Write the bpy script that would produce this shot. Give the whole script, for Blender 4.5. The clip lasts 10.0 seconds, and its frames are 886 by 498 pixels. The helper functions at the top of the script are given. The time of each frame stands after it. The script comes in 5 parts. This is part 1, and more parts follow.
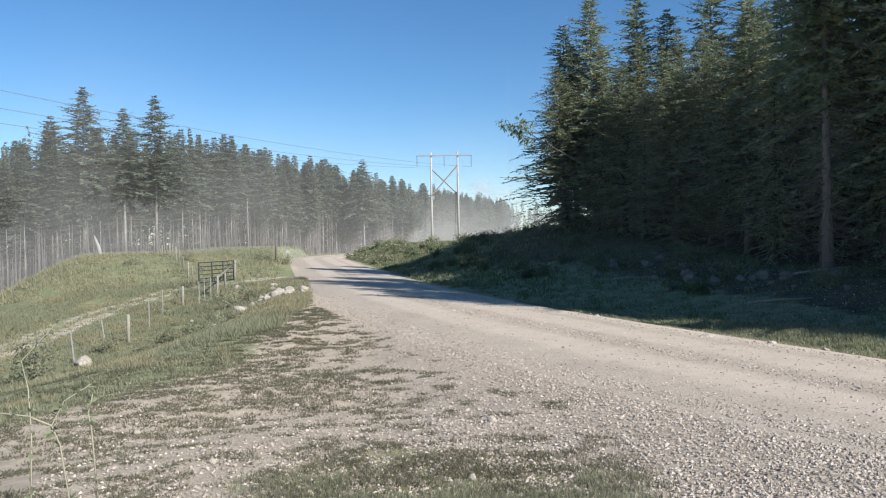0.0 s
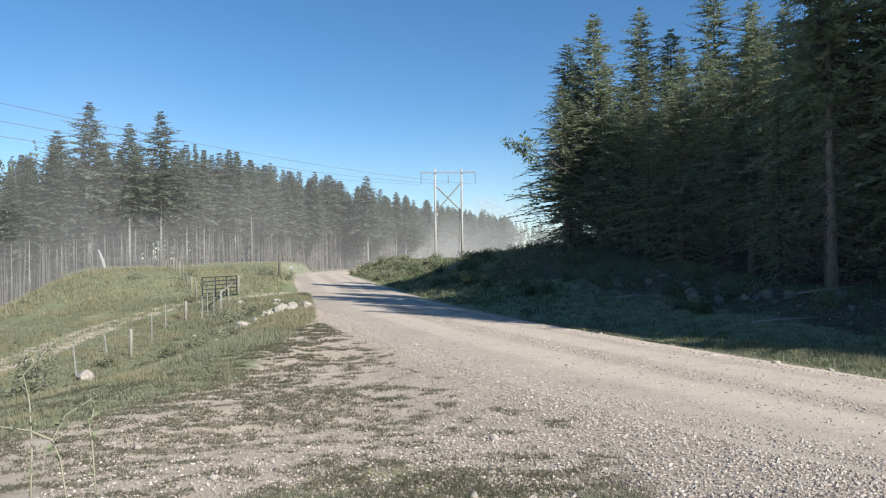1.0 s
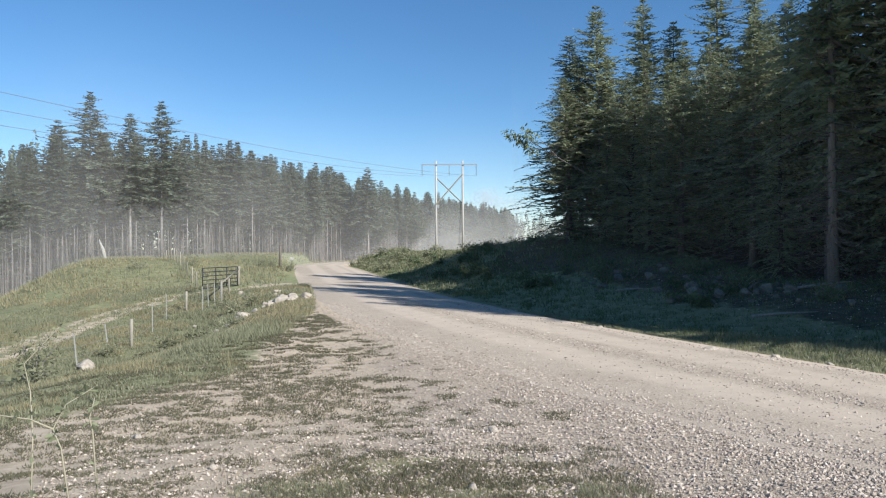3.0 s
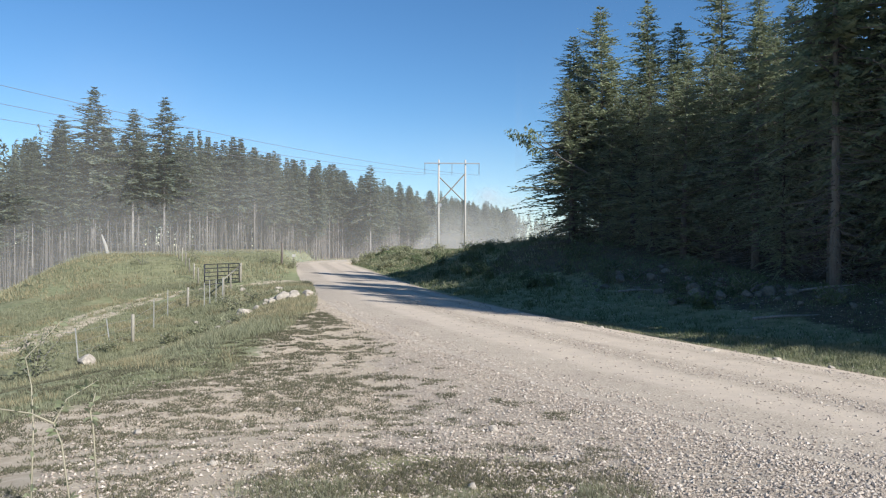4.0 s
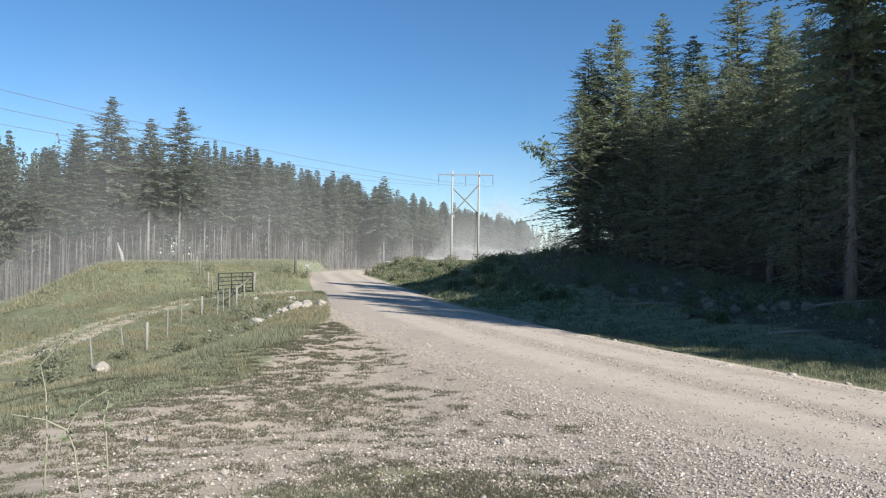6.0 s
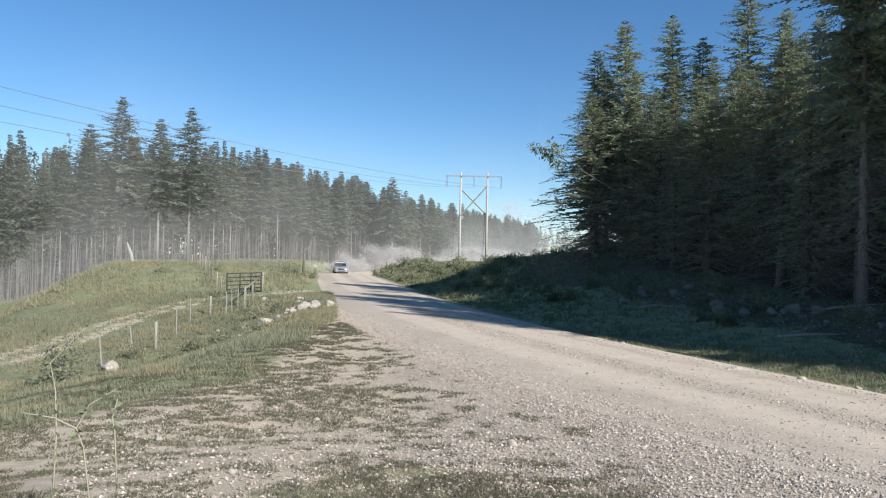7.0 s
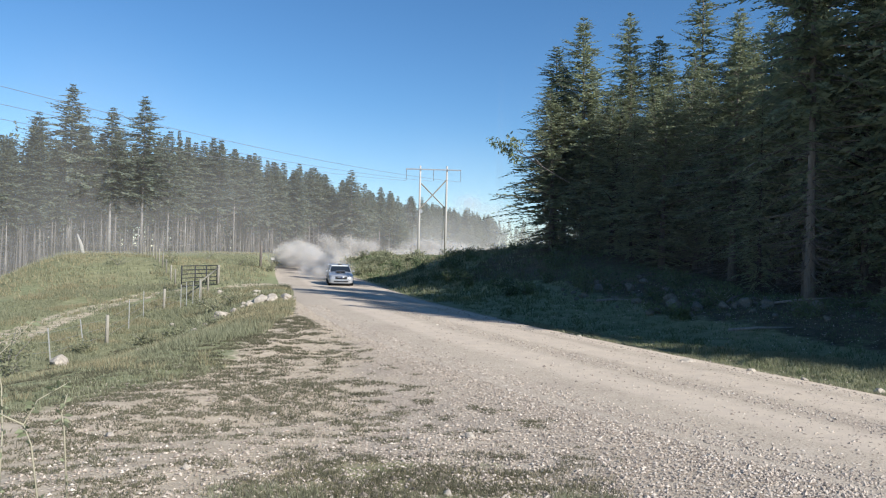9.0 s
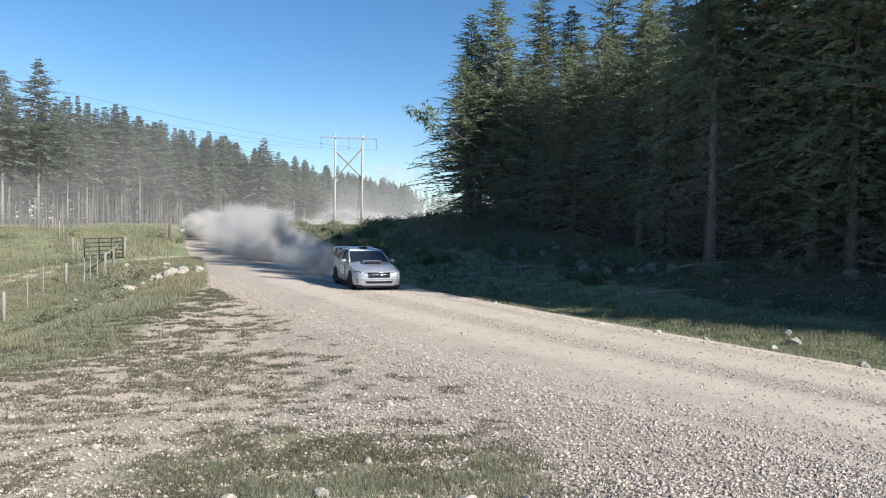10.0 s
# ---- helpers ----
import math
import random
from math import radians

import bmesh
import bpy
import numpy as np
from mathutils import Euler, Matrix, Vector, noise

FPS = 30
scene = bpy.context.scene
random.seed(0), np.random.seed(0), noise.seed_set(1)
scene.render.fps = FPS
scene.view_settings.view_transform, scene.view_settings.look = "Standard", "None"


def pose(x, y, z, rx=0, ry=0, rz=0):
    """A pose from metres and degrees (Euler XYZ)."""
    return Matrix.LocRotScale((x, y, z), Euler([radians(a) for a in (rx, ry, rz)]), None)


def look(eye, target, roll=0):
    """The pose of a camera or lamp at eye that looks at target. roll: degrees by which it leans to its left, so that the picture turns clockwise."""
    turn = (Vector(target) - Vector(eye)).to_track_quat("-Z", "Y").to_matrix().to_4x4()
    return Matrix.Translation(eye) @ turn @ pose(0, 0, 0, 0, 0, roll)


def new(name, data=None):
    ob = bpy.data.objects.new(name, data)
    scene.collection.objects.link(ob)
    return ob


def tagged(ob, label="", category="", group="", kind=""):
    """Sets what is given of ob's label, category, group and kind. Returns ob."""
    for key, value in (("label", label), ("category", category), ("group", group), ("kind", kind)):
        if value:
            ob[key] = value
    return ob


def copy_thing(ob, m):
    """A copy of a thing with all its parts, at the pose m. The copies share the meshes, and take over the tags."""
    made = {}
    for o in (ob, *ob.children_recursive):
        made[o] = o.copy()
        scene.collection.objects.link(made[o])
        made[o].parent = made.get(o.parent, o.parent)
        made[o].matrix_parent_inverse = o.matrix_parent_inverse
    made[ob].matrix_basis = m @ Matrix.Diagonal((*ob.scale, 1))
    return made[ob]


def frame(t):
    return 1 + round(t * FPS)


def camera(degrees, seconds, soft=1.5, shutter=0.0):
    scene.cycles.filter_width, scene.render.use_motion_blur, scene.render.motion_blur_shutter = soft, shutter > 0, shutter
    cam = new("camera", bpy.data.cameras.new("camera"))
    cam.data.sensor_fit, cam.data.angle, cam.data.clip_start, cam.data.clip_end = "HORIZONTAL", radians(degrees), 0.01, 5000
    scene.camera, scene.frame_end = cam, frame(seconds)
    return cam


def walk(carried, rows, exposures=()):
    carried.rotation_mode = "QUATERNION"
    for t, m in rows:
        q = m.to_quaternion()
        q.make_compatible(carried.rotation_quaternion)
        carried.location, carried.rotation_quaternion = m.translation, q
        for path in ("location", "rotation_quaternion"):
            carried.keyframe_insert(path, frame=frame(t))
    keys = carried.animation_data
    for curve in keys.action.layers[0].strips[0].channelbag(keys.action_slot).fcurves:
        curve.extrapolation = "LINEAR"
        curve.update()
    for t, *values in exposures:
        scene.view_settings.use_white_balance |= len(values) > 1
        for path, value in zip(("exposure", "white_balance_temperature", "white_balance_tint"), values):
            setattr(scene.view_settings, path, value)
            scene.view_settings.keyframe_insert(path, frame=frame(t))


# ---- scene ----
cam = camera(62.2, 10.0, soft=1.1)
EYE = 2.5
ROWS = [
    (0.0, 89.35, 1.04, -0.26), (0.5, 89.89, 0.73, -0.42), (1.0, 90.66, 0.60, 0.01), (1.5, 90.76, 0.59, 0.28),
    (2.0, 90.43, 0.60, 0.27), (2.5, 90.17, 0.48, 0.06), (4.0, 89.95, -0.38, 0.20), (4.5, 90.01, -0.71, -0.02),
    (5.0, 90.37, -0.95, 0.11), (5.5, 90.71, -0.88, 0.61), (7.0, 90.89, -1.22, 1.84), (7.5, 91.08, -1.32, 1.46),
    (8.0, 91.18, -1.23, 0.27), (8.5, 90.81, -1.39, -0.66), (9.0, 90.46, -1.49, -1.36), (9.5, 89.80, -1.32, -3.09),
    (9.6, 89.56, -1.24, -3.65), (9.7, 89.35, -1.15, -4.21), (9.8, 89.09, -1.07, -5.05), (9.9, 88.69, -0.98, -6.26), (10.0, 88.18, -0.90, -7.83),
]
walk(cam, [(t, pose(0, 0, EYE, rx, ry, rz)) for t, rx, ry, rz in ROWS], [(0.0, 0.90, 5750, 6.0), (9.0, 0.90, 5750, 6.0), (10.0, 1.02, 5750, 6.0)])

# ---- sky, sun, exposure ----
SUN_WAY = Vector((0.74, -0.67, 0.60)).normalized()
world = bpy.data.worlds.new("sky")
scene.world = world
world.use_nodes = True
wn = world.node_tree.nodes
sky = wn.new("ShaderNodeTexSky")
sky.sky_type = "NISHITA"
sky.sun_disc = False
sky.sun_elevation = math.asin(SUN_WAY.z)
sky.sun_rotation = math.atan2(SUN_WAY.x, SUN_WAY.y)
sky.altitude, sky.air_density, sky.dust_density, sky.ozone_density = 500, 1.0, 0.0, 3.0
deep = wn.new("ShaderNodeHueSaturation")
deep.inputs["Saturation"].default_value, deep.inputs["Value"].default_value = 1.14, 1.0
world.node_tree.links.new(sky.outputs[0], deep.inputs["Color"])
world.node_tree.links.new(deep.outputs[0], wn["Background"].inputs[0])
wn["Background"].inputs[1].default_value = 0.065
sun = new("sun", bpy.data.lights.new("sun", "SUN"))
sun.data.energy, sun.data.angle, sun.data.color = 4.4, radians(0.55), (1.0, 0.90, 0.79)
sun.matrix_world = look(SUN_WAY * 200, (0, 0, 0))


# ---- materials ----
class Nodes:
    def __init__(self, name):
        self.mat = bpy.data.materials.new(name)
        self.mat.use_nodes = True
        self.tree = self.mat.node_tree
        self.bsdf = self.tree.nodes["Principled BSDF"]
        self.out = self.tree.nodes["Material Output"]

    def add(self, kind, **values):
        n = self.tree.nodes.new(kind)
        if "data_type" in values:
            n.data_type, n.blend_type = values["data_type"], values["blend_type"]
        if "operation" in values:
            n.operation = values["operation"]
        if "attribute_name" in values:
            n.attribute_name = values["attribute_name"]
        return n

    def link(self, a, b):
        self.tree.links.new(a, b)

    def coords(self):
        return self.add("ShaderNodeTexCoord").outputs["Object"]

    def noise(self, scale, detail=4, rough=0.6, vec=None):
        n = self.add("ShaderNodeTexNoise")
        n.inputs["Scale"].default_value, n.inputs["Detail"].default_value, n.inputs["Roughness"].default_value = scale, detail, rough
        self.link(vec or self.coords(), n.inputs["Vector"])
        return n.outputs["Fac"]

    def ramp(self, fac, stops):
        r = self.add("ShaderNodeValToRGB")
        while len(r.color_ramp.elements) < len(stops):
            r.color_ramp.elements.new(0.5)
        for e, (p, c) in zip(r.color_ramp.elements, stops):
            e.position, e.color = p, (*c, 1) if len(c) == 3 else c
        self.link(fac, r.inputs[0])
        return r.outputs[0]

    def mix(self, fac, a, b, mode="MIX"):
        m = self.add("ShaderNodeMix", data_type="RGBA", blend_type=mode)
        for sock, v in ((m.inputs["Factor"], fac), (m.inputs[6], a), (m.inputs[7], b)):
            if isinstance(v, (int, float)):
                sock.default_value = v
            elif isinstance(v, tuple):
                sock.default_value = (*v, 1)
            else:
                self.link(v, sock)
        return m.outputs[2]

    def math(self, op, a, b=0.0):
        m = self.add("ShaderNodeMath", operation=op)
        for sock, v in zip(m.inputs, (a, b)):
            if isinstance(v, (int, float)):
                sock.default_value = v
            else:
                self.link(v, sock)
        return m.outputs[0]

    def bump(self, height, strength=0.5, distance=0.02):
        b = self.add("ShaderNodeBump")
        b.inputs["Strength"].default_value, b.inputs["Distance"].default_value = strength, distance
        self.link(height, b.inputs["Height"])
        self.link(b.outputs[0], self.bsdf.inputs["Normal"])

    def done(self, colour, rough=0.9, metal=0.0, spec=0.3):
        for key, v in (("Base Color", colour), ("Roughness", rough), ("Metallic", metal), ("Specular IOR Level", spec)):
            if isinstance(v, (int, float)):
                self.bsdf.inputs[key].default_value = v
            elif isinstance(v, tuple):
                self.bsdf.inputs[key].default_value = (*v, 1)
            else:
                self.link(v, self.bsdf.inputs[key])
        return self.mat


def foliage(name, dark, light, scale=1.5, see=0.35):
    n = Nodes(name)
    isl = n.add("ShaderNodeNewGeometry").outputs["Random Per Island"]
    rnd = n.add("ShaderNodeObjectInfo").outputs["Random"]
    f = n.math("ADD", n.math("MULTIPLY", isl, 0.45), n.math("MULTIPLY", rnd, 0.3))
    f = n.math("ADD", f, n.math("MULTIPLY", n.noise(scale, 3), 0.3))
    col = n.ramp(f, [(0.1, dark), (0.95, light)])
    n.done(col, 0.75, 0, 0.25)
    tr = n.add("ShaderNodeBsdfTranslucent")
    n.link(col, tr.inputs[0])
    mx = n.add("ShaderNodeMixShader")
    mx.inputs[0].default_value = see
    n.link(n.bsdf.outputs[0], mx.inputs[1])
    n.link(tr.outputs[0], mx.inputs[2])
    n.link(mx.outputs[0], n.out.inputs[0])
    return n.mat


def plain(name, colour, rough=0.7, metal=0.0, vary=0.15, scale=6.0, spec=0.4):
    n = Nodes(name)
    lo, hi = tuple(c * (1 - vary) for c in colour), tuple(min(1, c * (1 + vary)) for c in colour)
    f = n.math("ADD", n.math("MULTIPLY", n.noise(scale, 5), 0.7), n.math("MULTIPLY", n.noise(scale * 9, 3), 0.3))
    n.bump(f, 0.15, 0.01)
    return n.done(n.ramp(f, [(0.3, lo), (0.7, hi)]), rough, metal, spec)


def bark_material(name, dark, light):
    n = Nodes(name)
    co = n.add("ShaderNodeMapping")
    co.inputs["Scale"].default_value = (6, 6, 1.2)
    n.link(n.coords(), co.inputs[0])
    f = n.noise(2.5, 6, 0.7, co.outputs[0])
    rnd = n.add("ShaderNodeObjectInfo").outputs["Random"]
    g = n.math("ADD", f, n.math("MULTIPLY", n.math("SUBTRACT", rnd, 0.5), 0.35))
    n.bump(f, 0.6, 0.03)
    return n.done(n.ramp(g, [(0.3, dark), (0.7, light)]), 0.95)


def gravel_colour(n):
    big = n.noise(0.35, 3)
    mid = n.noise(3.0, 5, 0.65)
    fine = n.noise(38.0, 3, 0.7)
    v = n.add("ShaderNodeTexVoronoi")
    v.inputs["Scale"].default_value = 26
    n.link(n.coords(), v.inputs["Vector"])
    cell = n.ramp(v.outputs["Distance"], [(0.0, (1, 1, 1)), (0.55, (0.55, 0.55, 0.55))])
    base = n.ramp(n.math("ADD", n.math("MULTIPLY", big, 0.5), n.math("MULTIPLY", mid, 0.5)),
                  [(0.3, (0.48, 0.395, 0.315)), (0.52, (0.585, 0.49, 0.38)), (0.7, (0.655, 0.555, 0.44))])
    col = n.mix(0.4, base, cell, "MULTIPLY")
    # dark specks in the colour paint the shaded pits between stones
    col = n.mix(0.52, col, n.ramp(fine, [(0.36, (0.35, 0.34, 0.33)), (0.56, (1.0, 1.0, 1.0))]), "MULTIPLY")
    return col, n.math("ADD", fine, n.math("MULTIPLY", v.outputs["Distance"], 0.25))


def ground_material():
    n = Nodes("ground_soil_and_grass")
    gravel, relief = gravel_colour(n)
    soil = n.ramp(n.noise(4.0, 6, 0.7), [(0.3, (0.39, 0.315, 0.225)), (0.7, (0.585, 0.49, 0.37))])
    grass = n.ramp(n.noise(2.2, 6, 0.75), [(0.25, (0.14, 0.145, 0.08)), (0.5, (0.235, 0.235, 0.135)), (0.75, (0.35, 0.335, 0.215))])
    patch = n.ramp(n.noise(0.12, 4, 0.6), [(0.35, (0.85, 0.95, 0.8)), (0.65, (1.1, 1.0, 0.9))])
    grass = n.mix(0.6, grass, patch, "MULTIPLY")
    needle = n.ramp(n.noise(3.0, 6, 0.7), [(0.3, (0.045, 0.04, 0.026)), (0.7, (0.13, 0.11, 0.072))])

    def mask(name):
        return n.add("ShaderNodeAttribute", attribute_name=name).outputs["Fac"]

    def broken(m, scale, amount=0.6):
        f = n.math("ADD", m, n.math("MULTIPLY", n.math("SUBTRACT", n.noise(scale, 5, 0.7), 0.5), amount * 2))
        return n.ramp(f, [(0.42, (0, 0, 0)), (0.6, (1, 1, 1))])
    col = n.mix(broken(mask("gravel"), 1.2), soil, gravel)
    col = n.mix(broken(mask("grass"), 2.6, 0.45), col, grass)
    col = n.mix(broken(mask("litter_and_shade"), 0.8), col, needle)
    n.bump(relief, 0.8, 0.03)
    return n.done(col, 0.95, 0, 0.15)


def road_material():
    n = Nodes("packed_gravel_road")
    gravel, relief = gravel_colour(n)
    a = n.add("ShaderNodeAttribute", attribute_name="track").outputs["Fac"]
    f = n.math("ADD", a, n.math("MULTIPLY", n.math("SUBTRACT", n.noise(0.8, 4), 0.5), 0.5))
    packed = n.ramp(n.noise(1.6, 6, 0.7), [(0.3, (0.475, 0.395, 0.315)), (0.7, (0.575, 0.48, 0.37))])
    m = n.ramp(f, [(0.3, (0, 0, 0)), (0.7, (1, 1, 1))])
    n.bump(relief, 0.5, 0.02)
    return n.done(n.mix(m, gravel, packed), 0.95, 0, 0.15)


GROUND, ROAD = ground_material(), road_material()
NEEDLE_NEAR = foliage("spruce_needles", (0.10, 0.12, 0.07), (0.34, 0.365, 0.21), 1.5, 0.42)
NEEDLE_FAR = foliage("pine_needles", (0.085, 0.105, 0.075), (0.24, 0.26, 0.18))
GRASS = foliage("grass_blades", (0.145, 0.15, 0.08), (0.36, 0.355, 0.23), 0.6, 0.4)
TUFT = foliage("low_tufts", (0.05, 0.05, 0.03), (0.19, 0.175, 0.11), 3.0, 0.25)
# bank plants in a darker green, with the spruces' shade put into the colour
SHADED_GREEN = foliage("shaded_bank_green", (0.05, 0.07, 0.035), (0.19, 0.225, 0.11), 1.2, 0.35)
BRUSH = foliage("pale_brush_leaves", (0.14, 0.15, 0.08), (0.36, 0.35, 0.22), 1.0, 0.35)
DRY = foliage("dry_grass", (0.20, 0.17, 0.09), (0.46, 0.40, 0.25), 0.6, 0.3)
SHRUB = foliage("shrub_leaves", (0.08, 0.11, 0.05), (0.26, 0.29, 0.16), 1.0, 0.35)
BARK = bark_material("pine_bark", (0.13, 0.115, 0.105), (0.30, 0.275, 0.25))
BARK_DARK = bark_material("spruce_bark", (0.07, 0.058, 0.05), (0.20, 0.17, 0.145))
STONE = plain("pale_granite_stone", (0.35, 0.305, 0.25), 0.9, 0, 0.4, 5.0)
# a darker copy of the stone: the bank's shade is in its colour
BANK_STONE = plain("shaded_bank_stone", (0.15, 0.14, 0.115), 0.95, 0, 0.5, 5.0)
CLOD = plain("dark_soil_clods", (0.15, 0.125, 0.10), 0.95, 0, 0.5, 9.0)
POST_WOOD = bark_material("weathered_post_wood", (0.15, 0.14, 0.11), (0.29, 0.265, 0.215))
POLE_WOOD = bark_material("pale_pole_wood", (0.30, 0.28, 0.25), (0.46, 0.43, 0.39))
STEEL_DARK = plain("dark_painted_steel", (0.035, 0.035, 0.04), 0.55, 0.3)
STEEL_GREY = plain("galvanised_steel", (0.42, 0.42, 0.42), 0.5, 0.8)


# ---- mesh tools ----
def mesh_of(name, verts, faces, mat, smooth=False, mats=None, index=None):
    me = bpy.data.meshes.new(name)
    me.from_pydata([tuple(v) for v in verts], [], faces)
    for m in (mats or [mat]):
        me.materials.append(m)
    if index is not None:
        me.polygons.foreach_set("material_index", index)
    if smooth:
        me.polygons.foreach_set("use_smooth", [True] * len(me.polygons))
    me.update()
    return me


def child(name, me, parent, label=""):
    ob = new(name, me)
    ob.parent = parent
    return tagged(ob, label)


def part(name, bm, material, parent, label="", smooth=False):
    me = bpy.data.meshes.new(name)
    bm.to_mesh(me)
    bm.free()
    me.materials.append(material)
    if smooth:
        me.polygons.foreach_set("use_smooth", [True] * len(me.polygons))
        me.set_sharp_from_angle(angle=radians(38))
    return child(name, me, parent, label)


def tube(points, radii, sides=8):
    """Verts and faces of a tapered, closed tube along points."""
    pts = [Vector(p) for p in points]
    verts, faces = [], []
    for i, p in enumerate(pts):
        d = (pts[min(i + 1, len(pts) - 1)] - pts[max(i - 1, 0)]).normalized()
        a = d.cross(Vector((0, 1, 0.01)) if abs(d.y) < 0.9 else Vector((1, 0, 0))).normalized()
        b = d.cross(a)
        for k in range(sides):
            w = 2 * math.pi * k / sides
            verts.append(p + (a * math.cos(w) + b * math.sin(w)) * radii[i])
    for i in range(len(pts) - 1):
        for k in range(sides):
            q = (k + 1) % sides
            faces.append((i * sides + k, i * sides + q, (i + 1) * sides + q, (i + 1) * sides + k))
    faces.append(tuple(range(sides))[::-1])
    faces.append(tuple((len(pts) - 1) * sides + k for k in range(sides)))
    return verts, faces


def joined(pieces):
    verts, faces = [], []
    for v, f in pieces:
        o = len(verts)
        verts += list(v)
        faces += [tuple(i + o for i in q) for q in f]
    return verts, faces


def box_bm(sx, sy, sz, at=(0, 0, 0), bevel=0.0):
    bm = bmesh.new()
    bmesh.ops.create_cube(bm, size=1, matrix=Matrix.Translation(at) @ Matrix.Diagonal((sx, sy, sz, 1)))
    if bevel:
        bmesh.ops.bevel(bm, geom=bm.edges[:], offset=bevel, segments=2, affect="EDGES")
    return bm


# ---- the lie of the land ----
def S(a):
    a = np.clip(a, 0, 1)
    return a * a * (3 - 2 * a)


# centre line of the road: x, y, half width
LINE = np.array([(26, -32, 3.6), (17, -15, 3.6), (12.3, -4, 3.6), (9.0, 4.0, 3.6), (6.4, 10.6, 3.6), (4.6, 15.2, 3.6), (2.2, 21.0, 3.6), (-0.2, 27.2, 3.6), (-3.4, 38.5, 3.5), (-6.6, 52, 3.7),
                 (-10.2, 68, 3.8), (-13.8, 84, 3.6), (-16.9, 98, 3.4), (-16.6, 110, 3.4), (-11.5, 123, 3.4), (-4, 137, 3.4), (3, 153, 3.4),
                 (12, 180, 3.4), (26, 225, 3.4), (60, 320, 3.4)])
CHORD = np.r_[0, np.cumsum(np.hypot(*np.diff(LINE[:, :2], axis=0).T))]


def road_samples(step):
    d = np.arange(0, CHORD[-1], step)
    raw = np.stack([np.interp(d, CHORD, LINE[:, i]) for i in range(3)], 1)
    k = np.hanning(int(16 / step) | 1)
    k /= k.sum()
    pad = len(k) // 2
    ext = np.r_[2 * raw[0] - raw[1:pad + 1][::-1], raw, 2 * raw[-1] - raw[-pad - 1:-1][::-1]]
    return np.stack([np.convolve(ext[:, i], k, "valid") for i in range(3)], 1)


CENTRE = road_samples(0.5)
TANGENT = np.gradient(CENTRE[:, :2], axis=0)
TANGENT /= np.hypot(*TANGENT.T)[:, None]


def beside(x, y):
    """Signed distance to the right of the road's centre line, and the half width there."""
    p = np.stack([np.ravel(x), np.ravel(y)], 1)
    s, w = np.empty(len(p)), np.empty(len(p))
    for i in range(0, len(p), 4000):
        q = p[i:i + 4000]
        j = ((q[:, None, :] - CENTRE[None, :, :2]) ** 2).sum(-1).argmin(1)
        d = q - CENTRE[j, :2]
        s[i:i + 4000] = d[:, 0] * TANGENT[j, 1] - d[:, 1] * TANGENT[j, 0]
        far = np.hypot(*d.T)
        s[i:i + 4000] = np.where(s[i:i + 4000] < 0, -far, far)
        w[i:i + 4000] = CENTRE[j, 2]
    return s.reshape(np.shape(x)), w.reshape(np.shape(x))


def waves(x, y):
    return (0.05 * np.sin(0.9 * x + 1.3 * np.sin(0.31 * y)) * np.sin(0.7 * y + 0.5) + 0.10 * np.sin(0.23 * x + 1.1) * np.sin(0.19 * y + 2.0)
            + 0.022 * np.sin(2.7 * x + 2 * np.sin(0.8 * y)) * np.sin(2.3 * y))


def land(x, y):
    x, y = np.asarray(x, float), np.asarray(y, float)
    s, w = beside(x, y)
    z = 0.42 * S((y - 55) / 45) + 0.5 * S((y - 105) / 60)
    right = s - w
    start = np.interp(y, [12, 18, 30], [2.8, 2.0, 0.8])
    rise = np.interp(y, [0, 18, 30, 40, 48, 60, 80, 100, 130, 180], [0.9, 1.0, 1.2, 2.1, 3.5, 2.7, 1.9, 1.7, 1.0, 0.0])
    z = z + rise * S((right - start) / np.interp(y, [15, 30, 48, 80, 100], [7, 9, 9.5, 8, 4.5])) * (s > 0)
    z = z - 0.12 * np.exp(-((right - 0.7) / 0.5) ** 2)
    out = np.interp(y, [0, 14, 30, 37, 47, 67, 85, 100], [5.5, 5.0, 6.0, 7.3, 9.0, 12.8, 17.5, 20.5])
    wide = np.interp(y, [10, 30, 45, 60], [6.5, 5.5, 4.5, 2.5])
    dip = np.interp(y, [-20, 0, 10, 25, 32, 40, 48, 58, 67, 85, 110], [0.3, 0.2, -0.5, -1.55, -1.5, -1.05, -0.4, 0.35, 0.75, 1.3, 1.7])
    left = S((-x - out) / wide) * (s < 0)
    z = z + dip * left
    z = z + 0.9 * np.exp(-((x + 28) ** 2 + (y - 63) ** 2) / 130.0)
    brow = np.interp(y, [0, 30, 45, 63, 88, 110], [24, 23, 24.5, 29.5, 41.5, 60])
    z = z - 4.2 * S((-x - brow) / 13)
    z = z + 0.9 * np.exp(-(x * x + y * y) / 64.0)
    z = z + waves(x, y) * np.clip((np.abs(s) - w) / 2.5, 0.1, 1)
    return np.where(np.abs(s) < w - 0.5, z - 0.05, z)


def on_land(x, y):
    return float(land(np.array([x]), np.array([y]))[0])


def smooth_noise(x, y, scale, seed=0):
    """Cheap value noise, 0 to 1, on arrays."""
    x, y = np.asarray(x) * scale + 17.3 * seed, np.asarray(y) * scale - 9.1 * seed
    i, j = np.floor(x).astype(int), np.floor(y).astype(int)
    u, v = S(x - i), S(y - j)

    def r(a, b):
        t = np.sin(a * 127.1 + b * 311.7 + seed * 74.7) * 43758.5453
        return t - np.floor(t)
    return (r(i, j) * (1 - u) + r(i + 1, j) * u) * (1 - v) + (r(i, j + 1) * (1 - u) + r(i + 1, j + 1) * u) * v


